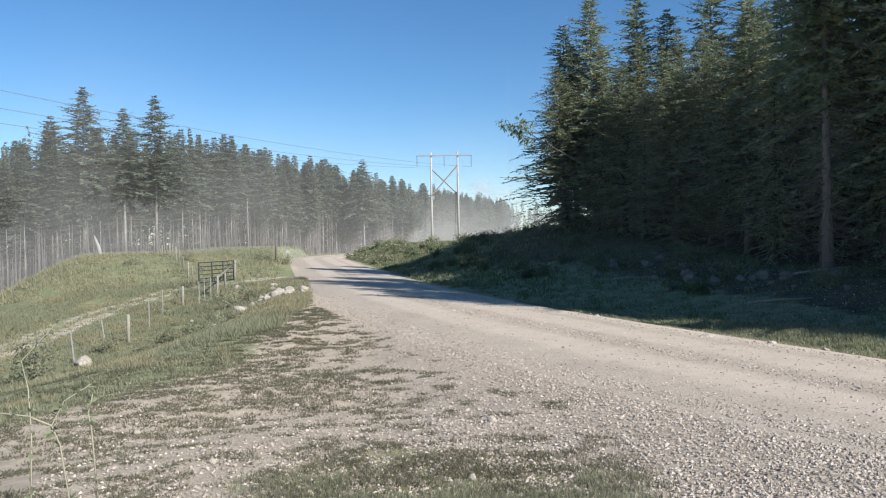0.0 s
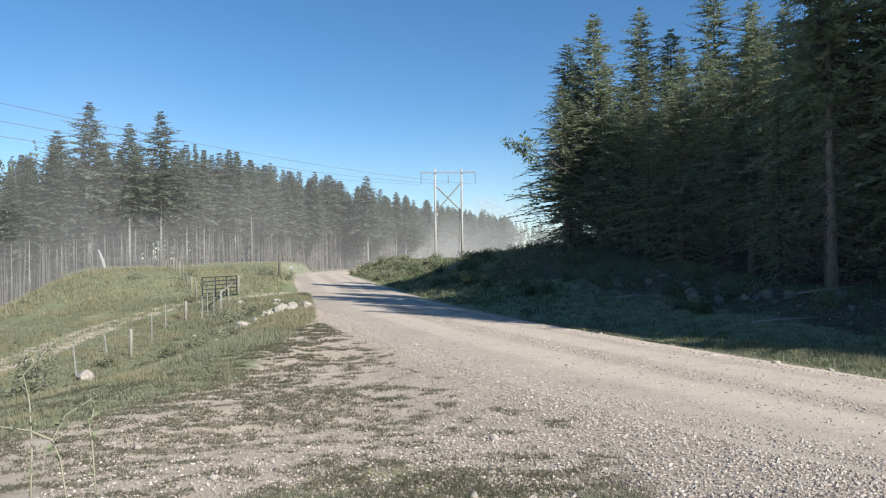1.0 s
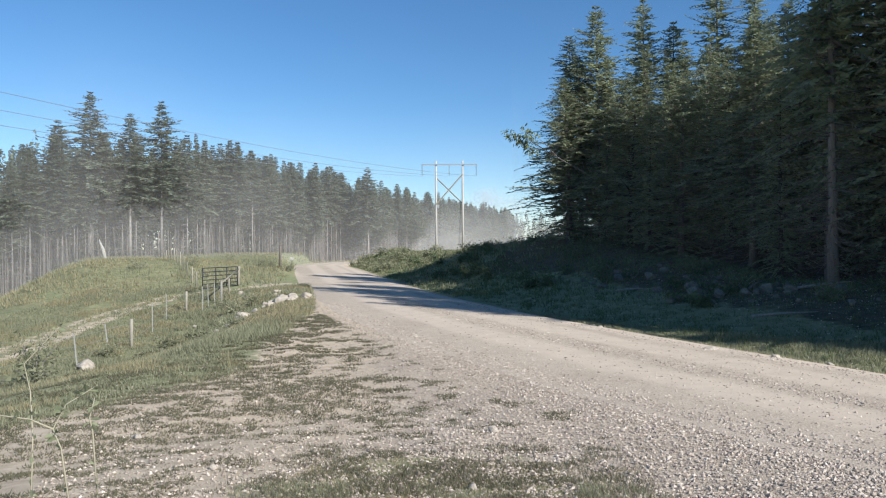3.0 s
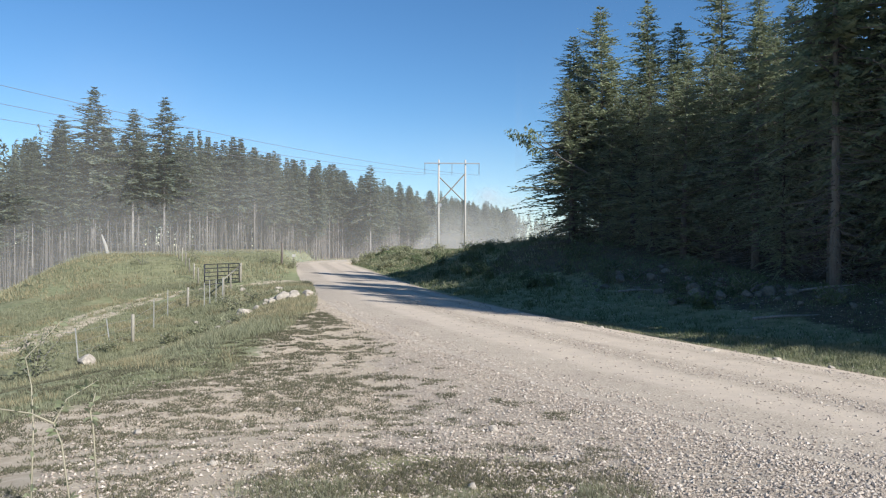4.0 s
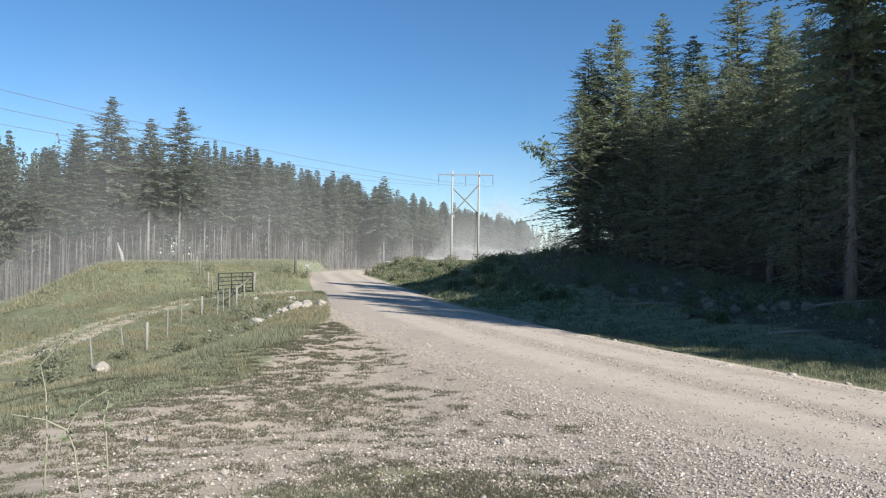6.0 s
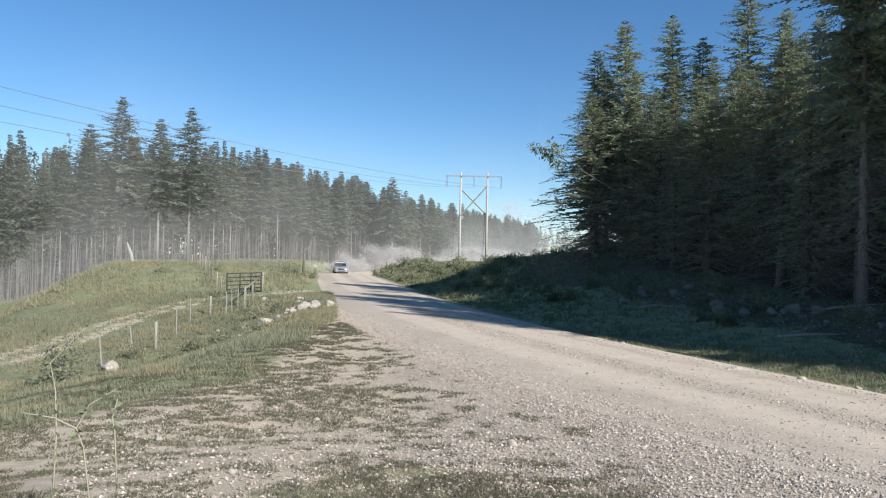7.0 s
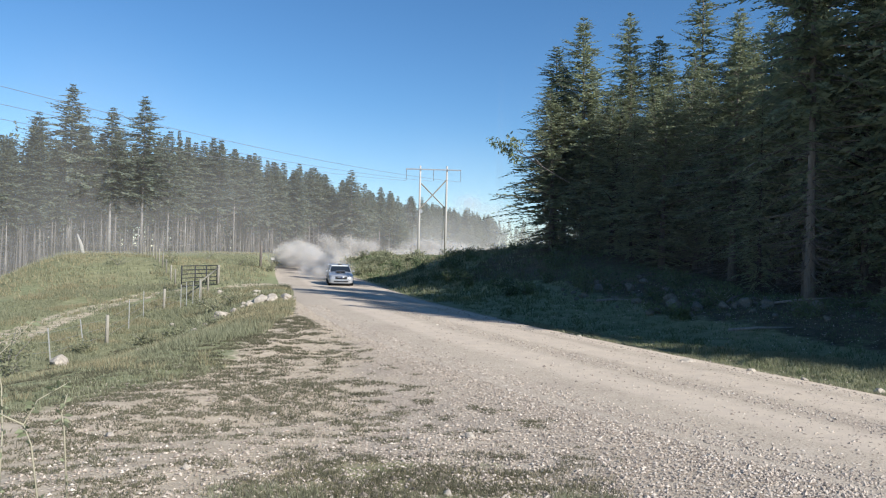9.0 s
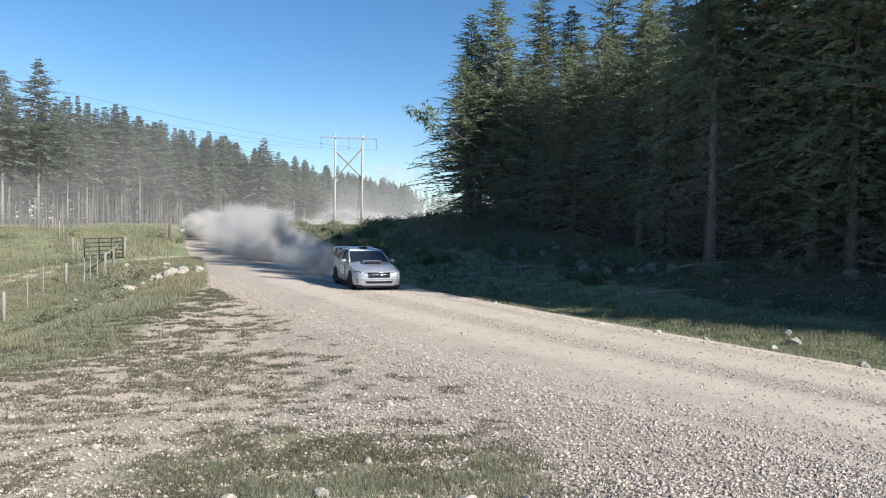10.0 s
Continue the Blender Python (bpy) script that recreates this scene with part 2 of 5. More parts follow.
def apron(x, y):
    """How bare the wide gravel apron beside the road is: 1 bare, 0 grown over."""
    edge = np.interp(y, [0, 5, 9.5, 13, 16, 25, 29, 40, 60, 100], [-7.0, -6.6, -5.9, -5.0, -4.4, -5.3, -5.4, -7.3, -11.6, -20.5])
    return S((np.asarray(x) - edge + 1.6) / 3.4)


def lane(x, y):
    """Two wheel tracks of the field lane: 1 in the tracks."""
    mid = np.interp(y, [10, 27, 34, 41, 47, 50, 53], [-16.5, -17.2, -18.0, -18.3, -17.2, -14.0, -10.0])
    d = np.abs(np.asarray(x) - mid)
    return np.exp(-(d / 1.25) ** 4) * (1 - 0.35 * np.exp(-(d / 0.3) ** 2)) * S((y - 5) / 10) * (1 - S((y - 53) / 3))


def tuft_patch(x, y):
    """The grown patch before the camera."""
    return np.exp(-(((np.asarray(x) - 0.05) / 1.5) ** 4 + ((np.asarray(y) - 5.7) / 2.5) ** 4))


def forest_right(x, y):
    """Positive inside the spruce wood beside the road."""
    edge = np.interp(y, [-40, 9.8, 10.2, 15, 20, 24, 30, 38, 46, 50, 58, 70], [60, 60, 19.8, 18.0, 16.3, 15.2, 13.6, 11.8, 7.6, 7.6, 13, 24])
    return np.asarray(x) - edge


def grow(a, b, n, first):
    """n samples from a to b, the steps growing from first."""
    lo, hi = 1.0, 2.0
    for _ in range(60):
        q = (lo + hi) / 2
        if first * (q ** n - 1) / (q - 1) < b - a:
            lo = q
        else:
            hi = q
    return a + first * (lo ** np.arange(1, n + 1) - 1) / (lo - 1)


def build_ground():
    xs = np.r_[-(grow(16, 900, 55, 0.22))[::-1], np.linspace(-16, 16, 176), grow(16, 900, 55, 0.22)]
    ys = np.r_[-grow(0, 300, 14, 1.2)[::-1], np.linspace(0, 3, 6), np.linspace(3.2, 30, 150), grow(30, 1500, 120, 0.22)]
    X, Y = np.meshgrid(xs, ys)
    Z = land(X, Y)
    s, w = beside(X, Y)
    nx, ny = len(xs), len(ys)
    i = (np.arange(ny - 1)[:, None] * nx + np.arange(nx - 1)[None]).ravel()
    faces = np.stack([i, i + 1, i + 1 + nx, i + nx], 1)
    me = mesh_of("ground", np.stack([X, Y, Z], -1).reshape(-1, 3).tolist(), faces.tolist(), GROUND, True)
    bare = np.where(s > 0, 1 - S((s - w - 0.2) / 0.6), apron(X, Y))
    bare = np.maximum(bare, 0.62 * lane(X, Y))
    bare = np.maximum(bare, 0.8 * np.exp(-(((X + 8.2) / 2.2) ** 2 + ((Y - 37.5) / 3.0) ** 2)))
    bare = np.maximum(bare, 0.7 * np.exp(-(((X + 11.0) / 3.5) ** 2 + ((Y - 52.5) / 2.0) ** 2)))
    grass = np.maximum(1 - bare, 0.75 * tuft_patch(X, Y))
    gravel = np.clip(S((X + 3.5 + (Y - 14) * 0.12) / 4.5), 0, 1) * bare
    # needle floor inside the wood; over the bank this dark colour paints in shade
    for name, v in (("grass", grass), ("gravel", gravel), ("litter_and_shade", np.maximum(S((forest_right(X, Y) + 7.0) / 4.5) * S((s - w - 0.9) / 1.2), 0.5 * tuft_patch(X, Y) * (0.5 + smooth_noise(X, Y, 1.7, 9))))):
        me.attributes.new(name, "FLOAT", "POINT").data.foreach_set("value", v.ravel().astype(np.float32))
    tagged(new("ground", me), "grassy slopes and bare pale soil beside a gravel road", "ground", kind="structure")


def build_road():
    c, t = CENTRE, TANGENT
    n = np.stack([t[:, 1], -t[:, 0]], 1)
    across = np.linspace(-1, 1, 29)
    verts, track = [], []
    for i in range(len(c)):
        rag = 0.25 * (smooth_noise(i * 0.5, 3.0, 0.9, 3) - 0.5), 0.28 * (smooth_noise(i * 0.5, 9.0, 1.1, 5) - 0.5)
        for a in across:
            o = a * c[i, 2] + (rag[0] if a < 0 else rag[1]) * abs(a)
            verts.append((c[i, 0] + n[i, 0] * o, c[i, 1] + n[i, 1] * o))
            track.append(max(math.exp(-((o - 1.5) / 0.75) ** 2), math.exp(-((o + 0.9) / 0.75) ** 2), 0.9 * math.exp(-((o - 3.0) / 0.5) ** 2)))
    v = np.array(verts)
    z = land(v[:, 0], v[:, 1])
    s, w = beside(v[:, 0], v[:, 1])
    inner = np.abs(s) < w - 0.5
    edge = np.abs(s) - w
    z = z + np.where(inner, 0.05, 0.0) + 0.04 * np.clip(1 - (s / w) ** 2, 0, 1)
    z = z + np.where(s > 0, 0.03 - 0.10 * np.clip((edge + 0.25) / 0.25, 0, 1), 0.03 * (1 - np.clip((edge + 1.3) / 1.1, 0, 1)) - 0.05 * np.clip((edge + 0.2) / 0.2, 0, 1))
    m = len(across)
    i = (np.arange(len(c) - 1)[:, None] * m + np.arange(m - 1)[None]).ravel()
    faces = np.stack([i, i + 1, i + 1 + m, i + m], 1)[:, ::-1]
    me = mesh_of("road", np.c_[v, z].tolist(), faces.tolist(), ROAD, True)
    me.attributes.new("track", "FLOAT", "POINT").data.foreach_set("value", np.array(track, np.float32))
    tagged(new("road", me), "pale packed gravel road with loose stones", "road", kind="structure")


build_ground()
build_road()


# ---- trees ----
def needles(rng, base, tip, droop, twigs, length, out, fat=0.17):
    """One limb's sprays: narrow leaf-like blades to both sides, appended to out (verts, faces)."""
    verts, faces = out
    base, tip = np.array(base), np.array(tip)
    axis = tip - base
    reach = np.linalg.norm(axis)
    axis = axis / reach
    side = np.cross(axis, (0, 0, 1.0))
    side /= np.linalg.norm(side) + 1e-9
    for k in range(twigs):
        u = 0.12 + 0.88 * (k + rng.random() * 0.8) / twigs
        p = base + axis * reach * u + np.array((0, 0, -droop * reach * u * u))
        sgn = 1 if k % 2 else -1
        if k == twigs - 1:
            way = axis + np.array((0, 0, -droop))
        else:
            way = axis * (0.55 + 0.3 * rng.random()) + side * sgn * (0.6 + 0.5 * rng.random()) + np.array((0, 0, rng.normal(-0.12, 0.22)))
        way /= np.linalg.norm(way)
        l = length * (1.15 - 0.65 * u) * (0.7 + 0.6 * rng.random())
        cross = np.cross(way, rng.normal(0, 0.7, 3) + (0, 0, 0.6))
        cross *= l * fat / (np.linalg.norm(cross) + 1e-9)
        o = len(verts)
        verts += [p, p + way * l * 0.45 + cross, p + way * l, p + way * l * 0.45 - cross]
        faces.append((o, o + 1, o + 2, o + 3))


def conifer(name, seed, height, bare, radius, whorls, limbs, twigs, needle, bark, label, trunk_r, shape=0.85, droop=0.22, dead=0, rise=0.0, spray=0.3, fat=0.17):
    """A tree on the origin: tapered trunk, limbs, crown of sprays, and dead limbs below."""
    rng = np.random.default_rng(seed)
    root = tagged(new(name), label, "tree")
    lean = rng.normal(0, 0.010, 2) * height
    stem = [(lean[0] * u * u, lean[1] * u * u, height * u) for u in np.linspace(0, 1, 7)]
    stem[0] = (0, 0, -0.4)
    pieces = [tube(stem, [trunk_r * (1.25 if i == 0 else 1 - 0.93 * i / 6) for i in range(7)], 7)]
    crown = ([], [])
    for k in range(whorls):
        u = (k + rng.random() * 0.7) / whorls
        z = height * (bare + (1 - bare) * u ** 0.92)
        c0 = np.array((lean[0] * (z / height) ** 2, lean[1] * (z / height) ** 2, z))
        full = min(1.0, 0.45 + u * 3.2)
        r = radius * full * (1 - u) ** shape * (0.75 + 0.5 * rng.random()) + 0.10
        for j in range(limbs):
            a = 2 * math.pi * (j + rng.random()) / limbs
            c = c0 + np.array((0, 0, rng.normal(0, 0.028 * height * (1 - u))))
            l = r * (0.45 + 0.75 * rng.random())
            tip = c + np.array((math.cos(a) * l, math.sin(a) * l, l * (rise + 0.35 * u - 0.12 + rng.normal(0, 0.22))))
            needles(rng, c, tip, droop * (1.1 - 0.6 * u), max(4, int(twigs * (0.35 + 0.65 * l / radius))), spray * (0.34 + 0.76 * l / radius), crown, fat)
            if j % 2 == 0 and l > 0.6:
                mid = (c + tip) / 2 + np.array((0, 0, -droop * 0.25 * l))
                pieces.append(tube([c, mid, tip + np.array((0, 0, -droop * l))], [0.014 * l + 0.008, 0.012 * l, 0.004], 3))
    for k in range(dead):
        z = height * bare * (0.15 + 0.85 * rng.random())
        a, l = rng.random() * 6.28, radius * (0.3 + 0.6 * rng.random())
        c = np.array((lean[0] * (z / height) ** 2, lean[1] * (z / height) ** 2, z))
        tip = c + np.array((math.cos(a) * l, math.sin(a) * l, -0.18 * l + rng.normal(0, 0.12) * l))
        pieces.append(tube([c, tip], [0.018, 0.005], 3))
    child("trunk", mesh_of("trunk", *joined(pieces), bark, True), root)
    child("crown", mesh_of("crown", *crown, needle), root)
    return root


def plant_copy(proto, x, y, height_scale=1.0, turn=0.0, sink=0.1, wide=None):
    ob = copy_thing(proto, pose(x, y, on_land(x, y) - sink, 0, 0, turn))
    w = wide or height_scale
    ob.scale = (w, w, height_scale)
    return ob
def tri_mesh(name, tris, mat):
    """A mesh of loose triangles from an array (n, 3, 3)."""
    me = bpy.data.meshes.new(name)
    n = len(tris)
    me.vertices.add(3 * n)
    me.vertices.foreach_set("co", tris.astype(np.float32).ravel())
    me.loops.add(3 * n)
    me.loops.foreach_set("vertex_index", np.arange(3 * n, dtype=np.int32))
    me.polygons.add(n)
    me.polygons.foreach_set("loop_start", np.arange(0, 3 * n, 3, dtype=np.int32))
    me.update(calc_edges=True)
    me.materials.append(mat)
    return me


def far_wood(rng, spots):
    """One mesh of many simple pines: trunk strips and drooping sprays in whorls."""
    tris = []
    for x, y, h in spots:
        z0 = on_land(x, y)
        deep = rng.random() < 0.55
        b = h * (0.03 if deep else 0.3 + 0.3 * rng.random())
        n = 150 if deep else 110
        u = rng.random(n) ** 0.8
        z = z0 + b + (h - b) * u
        a = rng.random(n) * 6.283
        r = (1.7 * (1 - u) ** 0.6 + 0.12) * (0.5 + 0.6 * rng.random(n))
        c, s = np.cos(a), np.sin(a)
        root = np.stack([x + 0.1 * c, y + 0.1 * s, z + 0.1], 1)
        w = 0.20 + 0.16 * (1 - u)
        e1 = np.stack([x + r * c - s * w, y + r * s + c * w, z - 0.15 * r + rng.normal(0, 0.2, n)], 1)
        e2 = np.stack([x + r * c + s * w, y + r * s - c * w, z - 0.15 * r + rng.normal(0, 0.2, n)], 1)
        tris.append(np.stack([root, e1, e2], 1))
    return np.concatenate(tris)


def bare_stems(rng, spots):
    """Thin bare trunks standing close, as four-sided tapered spikes."""
    tris = []
    for x, y, h in spots:
        z0, r = on_land(x, y) - 0.2, 0.035 + 0.04 * rng.random()
        lx, ly = rng.normal(0, 0.03, 2) * h
        base = np.array([(x - r, y - r, z0), (x + r, y - r, z0), (x + r, y + r, z0), (x - r, y + r, z0)])
        tip = np.array((x + lx, y + ly, z0 + h))
        tris += [np.stack([base[k], base[(k + 1) % 4], tip]) for k in range(4)]
        for k in range(9):
            z, a, l = h * (0.15 + 0.75 * rng.random()), rng.random() * 6.28, 0.4 + 0.8 * rng.random()
            p = np.array((x + lx * z / h, y + ly * z / h, z0 + z))
            q = p + np.array((math.cos(a) * l, math.sin(a) * l, -0.25 * l + 0.2 * rng.normal()))
            tris.append(np.stack([p, p + (0, 0, 0.05), q]))
    return np.array(tris)


def build_forests():
    rng = np.random.default_rng(5)
    spruce = [conifer("spruce_tree", 10 + i, 15.0, b, r, 56, 8, 40, NEEDLE_NEAR, BARK_DARK, "tall dark green spruce at the edge of the wood", 0.17,
                      sh, 0.2, 46, rs, 0.42, 0.16) for i, (b, r, sh, rs) in enumerate([(0.05, 3.3, 0.66, 0.05), (0.10, 3.0, 0.6, 0.1), (0.18, 3.2, 0.62, 0.0), (0.02, 3.5, 0.7, 0.15)])]
    bare = [conifer("spruce_tree", 16 + i, 15.0, b, 2.9, 42, 8, 44, NEEDLE_NEAR, BARK_DARK, "tall spruce with a bare trunk and dead lower limbs", 0.19,
                    0.62, 0.2, 120, 0.05, 0.42, 0.16) for i, b in enumerate((0.36, 0.46))]
    pine = [conifer("pine_tree", 30 + i, 16.0, b, r, 44, 7, 30, NEEDLE_FAR, BARK, "slender grey-trunked lodgepole pine with a dusty green crown", 0.085,
                    sh, 0.15, 60, 0.10, 0.52, 0.19) for i, (b, r, sh) in enumerate([(0.34, 2.1, 0.8), (0.44, 1.9, 0.7), (0.26, 2.3, 0.9), (0.52, 1.8, 0.65), (0.18, 2.1, 0.95), (0.30, 1.7, 1.1)])]
    larch = [conifer("old_pine_tree", 50 + i, 20.0, 0.36, 3.6, 44, 7, 34, NEEDLE_FAR, BARK, "taller dark old pine with layered limbs above the wood", 0.15,
                     0.72, 0.14, 30, 0.04, 0.6, 0.19) for i in range(2)]
    inner = [conifer("spruce_tree", 20 + i, 15.0, 0.08, 3.4, 36, 6, 16, NEEDLE_NEAR, BARK_DARK, "tall dark green spruce inside the shaded wood", 0.17, 0.85, 0.2, 20, 0.05, 0.62, 0.2) for i in range(2)]
    # the tall ones: x, y, height of the top
    for k, (x, y, top) in enumerate([(-40.9, 85, 21.0), (-36.7, 86, 18.6), (-33.8, 88, 20.5), (-44.2, 84, 17.6), (-12.8, 125, 16.6), (-17.6, 129, 15.7)]):
        ob = plant_copy(larch[k % 2], x, y, (top - on_land(x, y)) / 20, 70 * k, 0.1, 1.25)
        tagged(ob, group="trees of the far wood")
    # the pine wood along the field: the front rows tree by tree, the rest in one mass
    front = np.array([(-66, 62), (-50, 76), (-44, 82), (-37, 88), (-30, 96), (-24, 108), (-19, 124), (-11, 142), (-2, 160), (9, 182), (20, 215)])
    d = np.r_[0, np.cumsum(np.hypot(*np.diff(front, axis=0).T))]
    mass = []
    for row in range(9):
        pos = 0.0
        while pos < d[-1]:
            pos += 1.0 + 1.3 * rng.random() + 0.1 * row
            x, y = np.interp(pos, d, front[:, 0]), np.interp(pos, d, front[:, 1])
            x, y = x - 2.0 * row + rng.normal(0, 0.7), y + 2.6 * row + rng.normal(0, 0.7)
            top = np.interp(y, [62, 80, 90, 100, 120, 140, 160, 200], [15.0, 16.0, 17.6, 17.6, 17.0, 16.0, 15.2, 14.4]) * (1 - 0.26 * rng.random() ** 1.4)
            if row > 2:
                mass.append((x, y, top - on_land(x, y)))
                continue
            ob = plant_copy(pine[rng.integers(0, 6)], x, y, (top - on_land(x, y)) / 16, rng.random() * 360, 0.1, 0.95 + 0.4 * rng.random())
            tagged(ob, group="trees of the far wood")
    for k in range(260):
        x, y = -112 + 80 * rng.random(), 108 + 50 * rng.random()
        mass.append((x, y, 13 + 5 * rng.random()))
    for k in range(240):
        x = 6 + 130 * rng.random()
        y = 250 + 0.6 * x + 60 * rng.random()
        mass.append((x, y, (11.0 + 6 * rng.random())))
    tagged(new("distant_pine_wood", tri_mesh("distant_pine_wood", far_wood(rng, mass), NEEDLE_FAR)), "dusty green pine wood behind the field and the road", "forest", kind="stuff")
    stems = []
    for _ in range(2200):
        pos, back = rng.random() * d[-1], rng.random() * 7
        stems.append((np.interp(pos, d, front[:, 0]) - 0.7 * back, np.interp(pos, d, front[:, 1]) + 0.8 * back, 5 + 8 * rng.random()))
    tagged(new("bare_stems", tri_mesh("bare_stems", bare_stems(rng, stems), BARK)), "grey bare stems crowded at the edge of the pine wood", "trunks", kind="stuff")
    # the spruce wood beside the road: x, y, height of the top, sort
    heroes = [(8.5, 48.5, 16.6, 0), (8.9, 47.4, 15.0, 2), (9.9, 46.5, 17.9, 1), (13.7, 49.9, 19.4, 1), (15.3, 48.9, 17.6, 2), (17.3, 46.2, 21.2, 0), (7.9, 46.0, 13.2, 3), (19.0, 44.8, 18.3, 2),
              (20.4, 43.2, 17.4, 1), (10.9, 43.0, 12.0, 3), (12.8, 39.6, 12.2, 3), (15.9, 30.3, 19.5, 2), (22.2, 41, 18.4, 0), (14.9, 35.4, 13.5, 2), (16.9, 24.5, 19.0, 0), (18.0, 20.5, 18.5, 3), (19.6, 15.5, 18.5, 1),
              (17.6, 27.6, 20, 1), (19.2, 17.3, 19.5, 2), (21.2, 13.2, 19.5, 1), (22.6, 10.6, 21.0, 3), (23.2, 9.9, 20.5, 0), (16.8, 22.3, 20.0, 1)]
    for k, (x, y, top, kind) in enumerate(heroes):
        ob = plant_copy(spruce[kind], x, y, (top - on_land(x, y)) / 15, 47 * k, 0.1, 1.05)
        tagged(ob, group="spruces beside the road")
    # bare-trunked ones at the edge, and the wood's end whose shade falls along the road
    for k, (x, y, top, kind) in enumerate([(14.3, 27.0, 19.5, 0), (17.4, 23.2, 19.0, 1)]):
        tagged(plant_copy(bare[kind], x, y, (top - on_land(x, y)) / 15, 63 * k, 0.1, 1.0), group="spruces beside the road")
    edge = [(19.4, 10.0, 10.0), (21.4, 9.8, 12.0)]
    for k, (x, y, h) in enumerate(edge):
        tagged(plant_copy(spruce[k % 4], x, y, h / 15, 51 * k, 0.1, 0.85), group="spruces beside the road")
    placed = [(h[0], h[1]) for h in heroes] + [(14.3, 27.0), (17.4, 23.2)]
    tries = 0
    while len(placed) < 250 and tries < 14000:
        tries += 1
        x, y = 7 + 52 * rng.random(), -22 + 94 * rng.random()
        inside = float(forest_right(np.array([x]), np.array([y]))[0])
        if inside < 1.2 or inside > (22 if y > 16 else 14) or min((x - a) ** 2 + (y - b) ** 2 for a, b in placed) < 3.0:
            continue
        placed.append((x, y))
        h = 9.5 + 3.0 * rng.random() - (2.0 if inside < 2.5 and x < 16 else 0) + (2.5 if y < 31 else 0)
        ob = plant_copy(spruce[rng.integers(0, 4)] if inside < 7 and y > 16 else inner[rng.integers(0, 2)], x, y, h / 15, rng.random() * 360)
        tagged(ob, group="spruces beside the road")
    for k, ob in enumerate(spruce + inner + bare + pine + larch):
        x, y = (34 + 3 * k, 58) if ob in spruce + inner + bare else (-118 + 3 * k, 118)
        ob.location = (x, y, on_land(x, y) - 0.1)
        tagged(ob, group="spruces beside the road" if ob in spruce + inner + bare else "trees of the far wood")


build_forests()


def build_tower():
    """H-frame of two wooden poles with a crossarm, cross braces and insulator strings."""
    x0, x1, y, top = -1.25, 3.28, 125.0, 17.3
    root = tagged(new("power_pylon"), "two-pole wooden H-frame power pylon with crossed braces", "pylon")
    root.location = (x0, y, on_land(x0, y))
    g = root.location.z
    for x in (0.0, x1 - x0):
        child("pole", mesh_of("pole", *tube([(x, 0, -1), (x, 0, (top - g) * 0.5), (x, 0, top - g + 0.3)], [0.22, 0.18, 0.14], 10), POLE_WOOD, True), root)
    h = top - g - 0.35
    part("crossarm", box_bm(9.4, 0.16, 0.2, (2.25, -0.24, h), 0.02), STEEL_GREY, root)
    for a, b in (((0, 0.22, h - 2.2), (4.5, 0.22, h - 6.6)), ((4.5, -0.22, h - 1.7), (0, -0.22, h - 6.8))):
        child("brace", mesh_of("brace", *tube([a, b], [0.11, 0.11], 6), POST_WOOD), root)
    for x in (-2.35, 2.25, 6.85):
        rings = [tube([(x, -0.24, h - 0.1 - 0.17 * k), (x, -0.24, h - 0.18 - 0.17 * k)], [0.11, 0.06], 8) for k in range(11)]
        child("insulator_string", mesh_of("insulator_string", *joined(rings), STEEL_GREY), root)
    part("box", box_bm(0.4, 0.3, 0.6, (0.32, 0, 8.2), 0.02), STEEL_GREY, root)
    for k, x in enumerate((-2.35, 2.25, 6.85)):
        a = Vector((x0 + x, y - 0.24, g + h - 2.0))
        b = Vector((-95 + 4.6 * k, -35 + 2 * k, 23.4 + 1.3 * k))
        pts = [a.lerp(b, u) - Vector((0, 0, 5.0 * 4 * u * (1 - u))) for u in np.linspace(0, 1, 40)]
        tagged(new("power_line", mesh_of("power_line", *tube(pts, [0.02] * 40, 4), STEEL_GREY)), "thin sagging overhead power line cable", "cable", "power lines")


build_tower()


# ---- stones ----
def rock(name, x, y, size, seed, label, flat=0.65, category="rock", sink=0.3, group="stones beside the road", mat=None):
    bm = bmesh.new()
    bmesh.ops.create_icosphere(bm, subdivisions=3, radius=0.5)
    off = Vector((seed * 3.7, seed * 1.9, seed * 5.1))
    for v in bm.verts:
        n = noise.noise(v.co * 2.1 + off) * 0.35 + noise.noise(v.co * 5.3 + off) * 0.12
        v.co *= 1 + n
        for k in range(4):
            d = Vector((math.sin(seed * 1.7 + k * 2.1), math.cos(seed * 2.3 + k * 1.3), math.sin(seed + k))).normalized()
            over = v.co.dot(d) - 0.34
            if over > 0:
                v.co -= d * over * 0.8
    me = bpy.data.meshes.new(name)
    bm.to_mesh(me)
    bm.free()
    me.materials.append(mat or STONE)
    ob = tagged(new(name, me), label, category, group)
    ob.scale = (size, size * 0.8, size * flat)
    ob.rotation_euler = (0, 0, seed * 1.3)
    ob.location = (x, y, on_land(x, y) + size * flat * (0.5 - sink))
    return ob


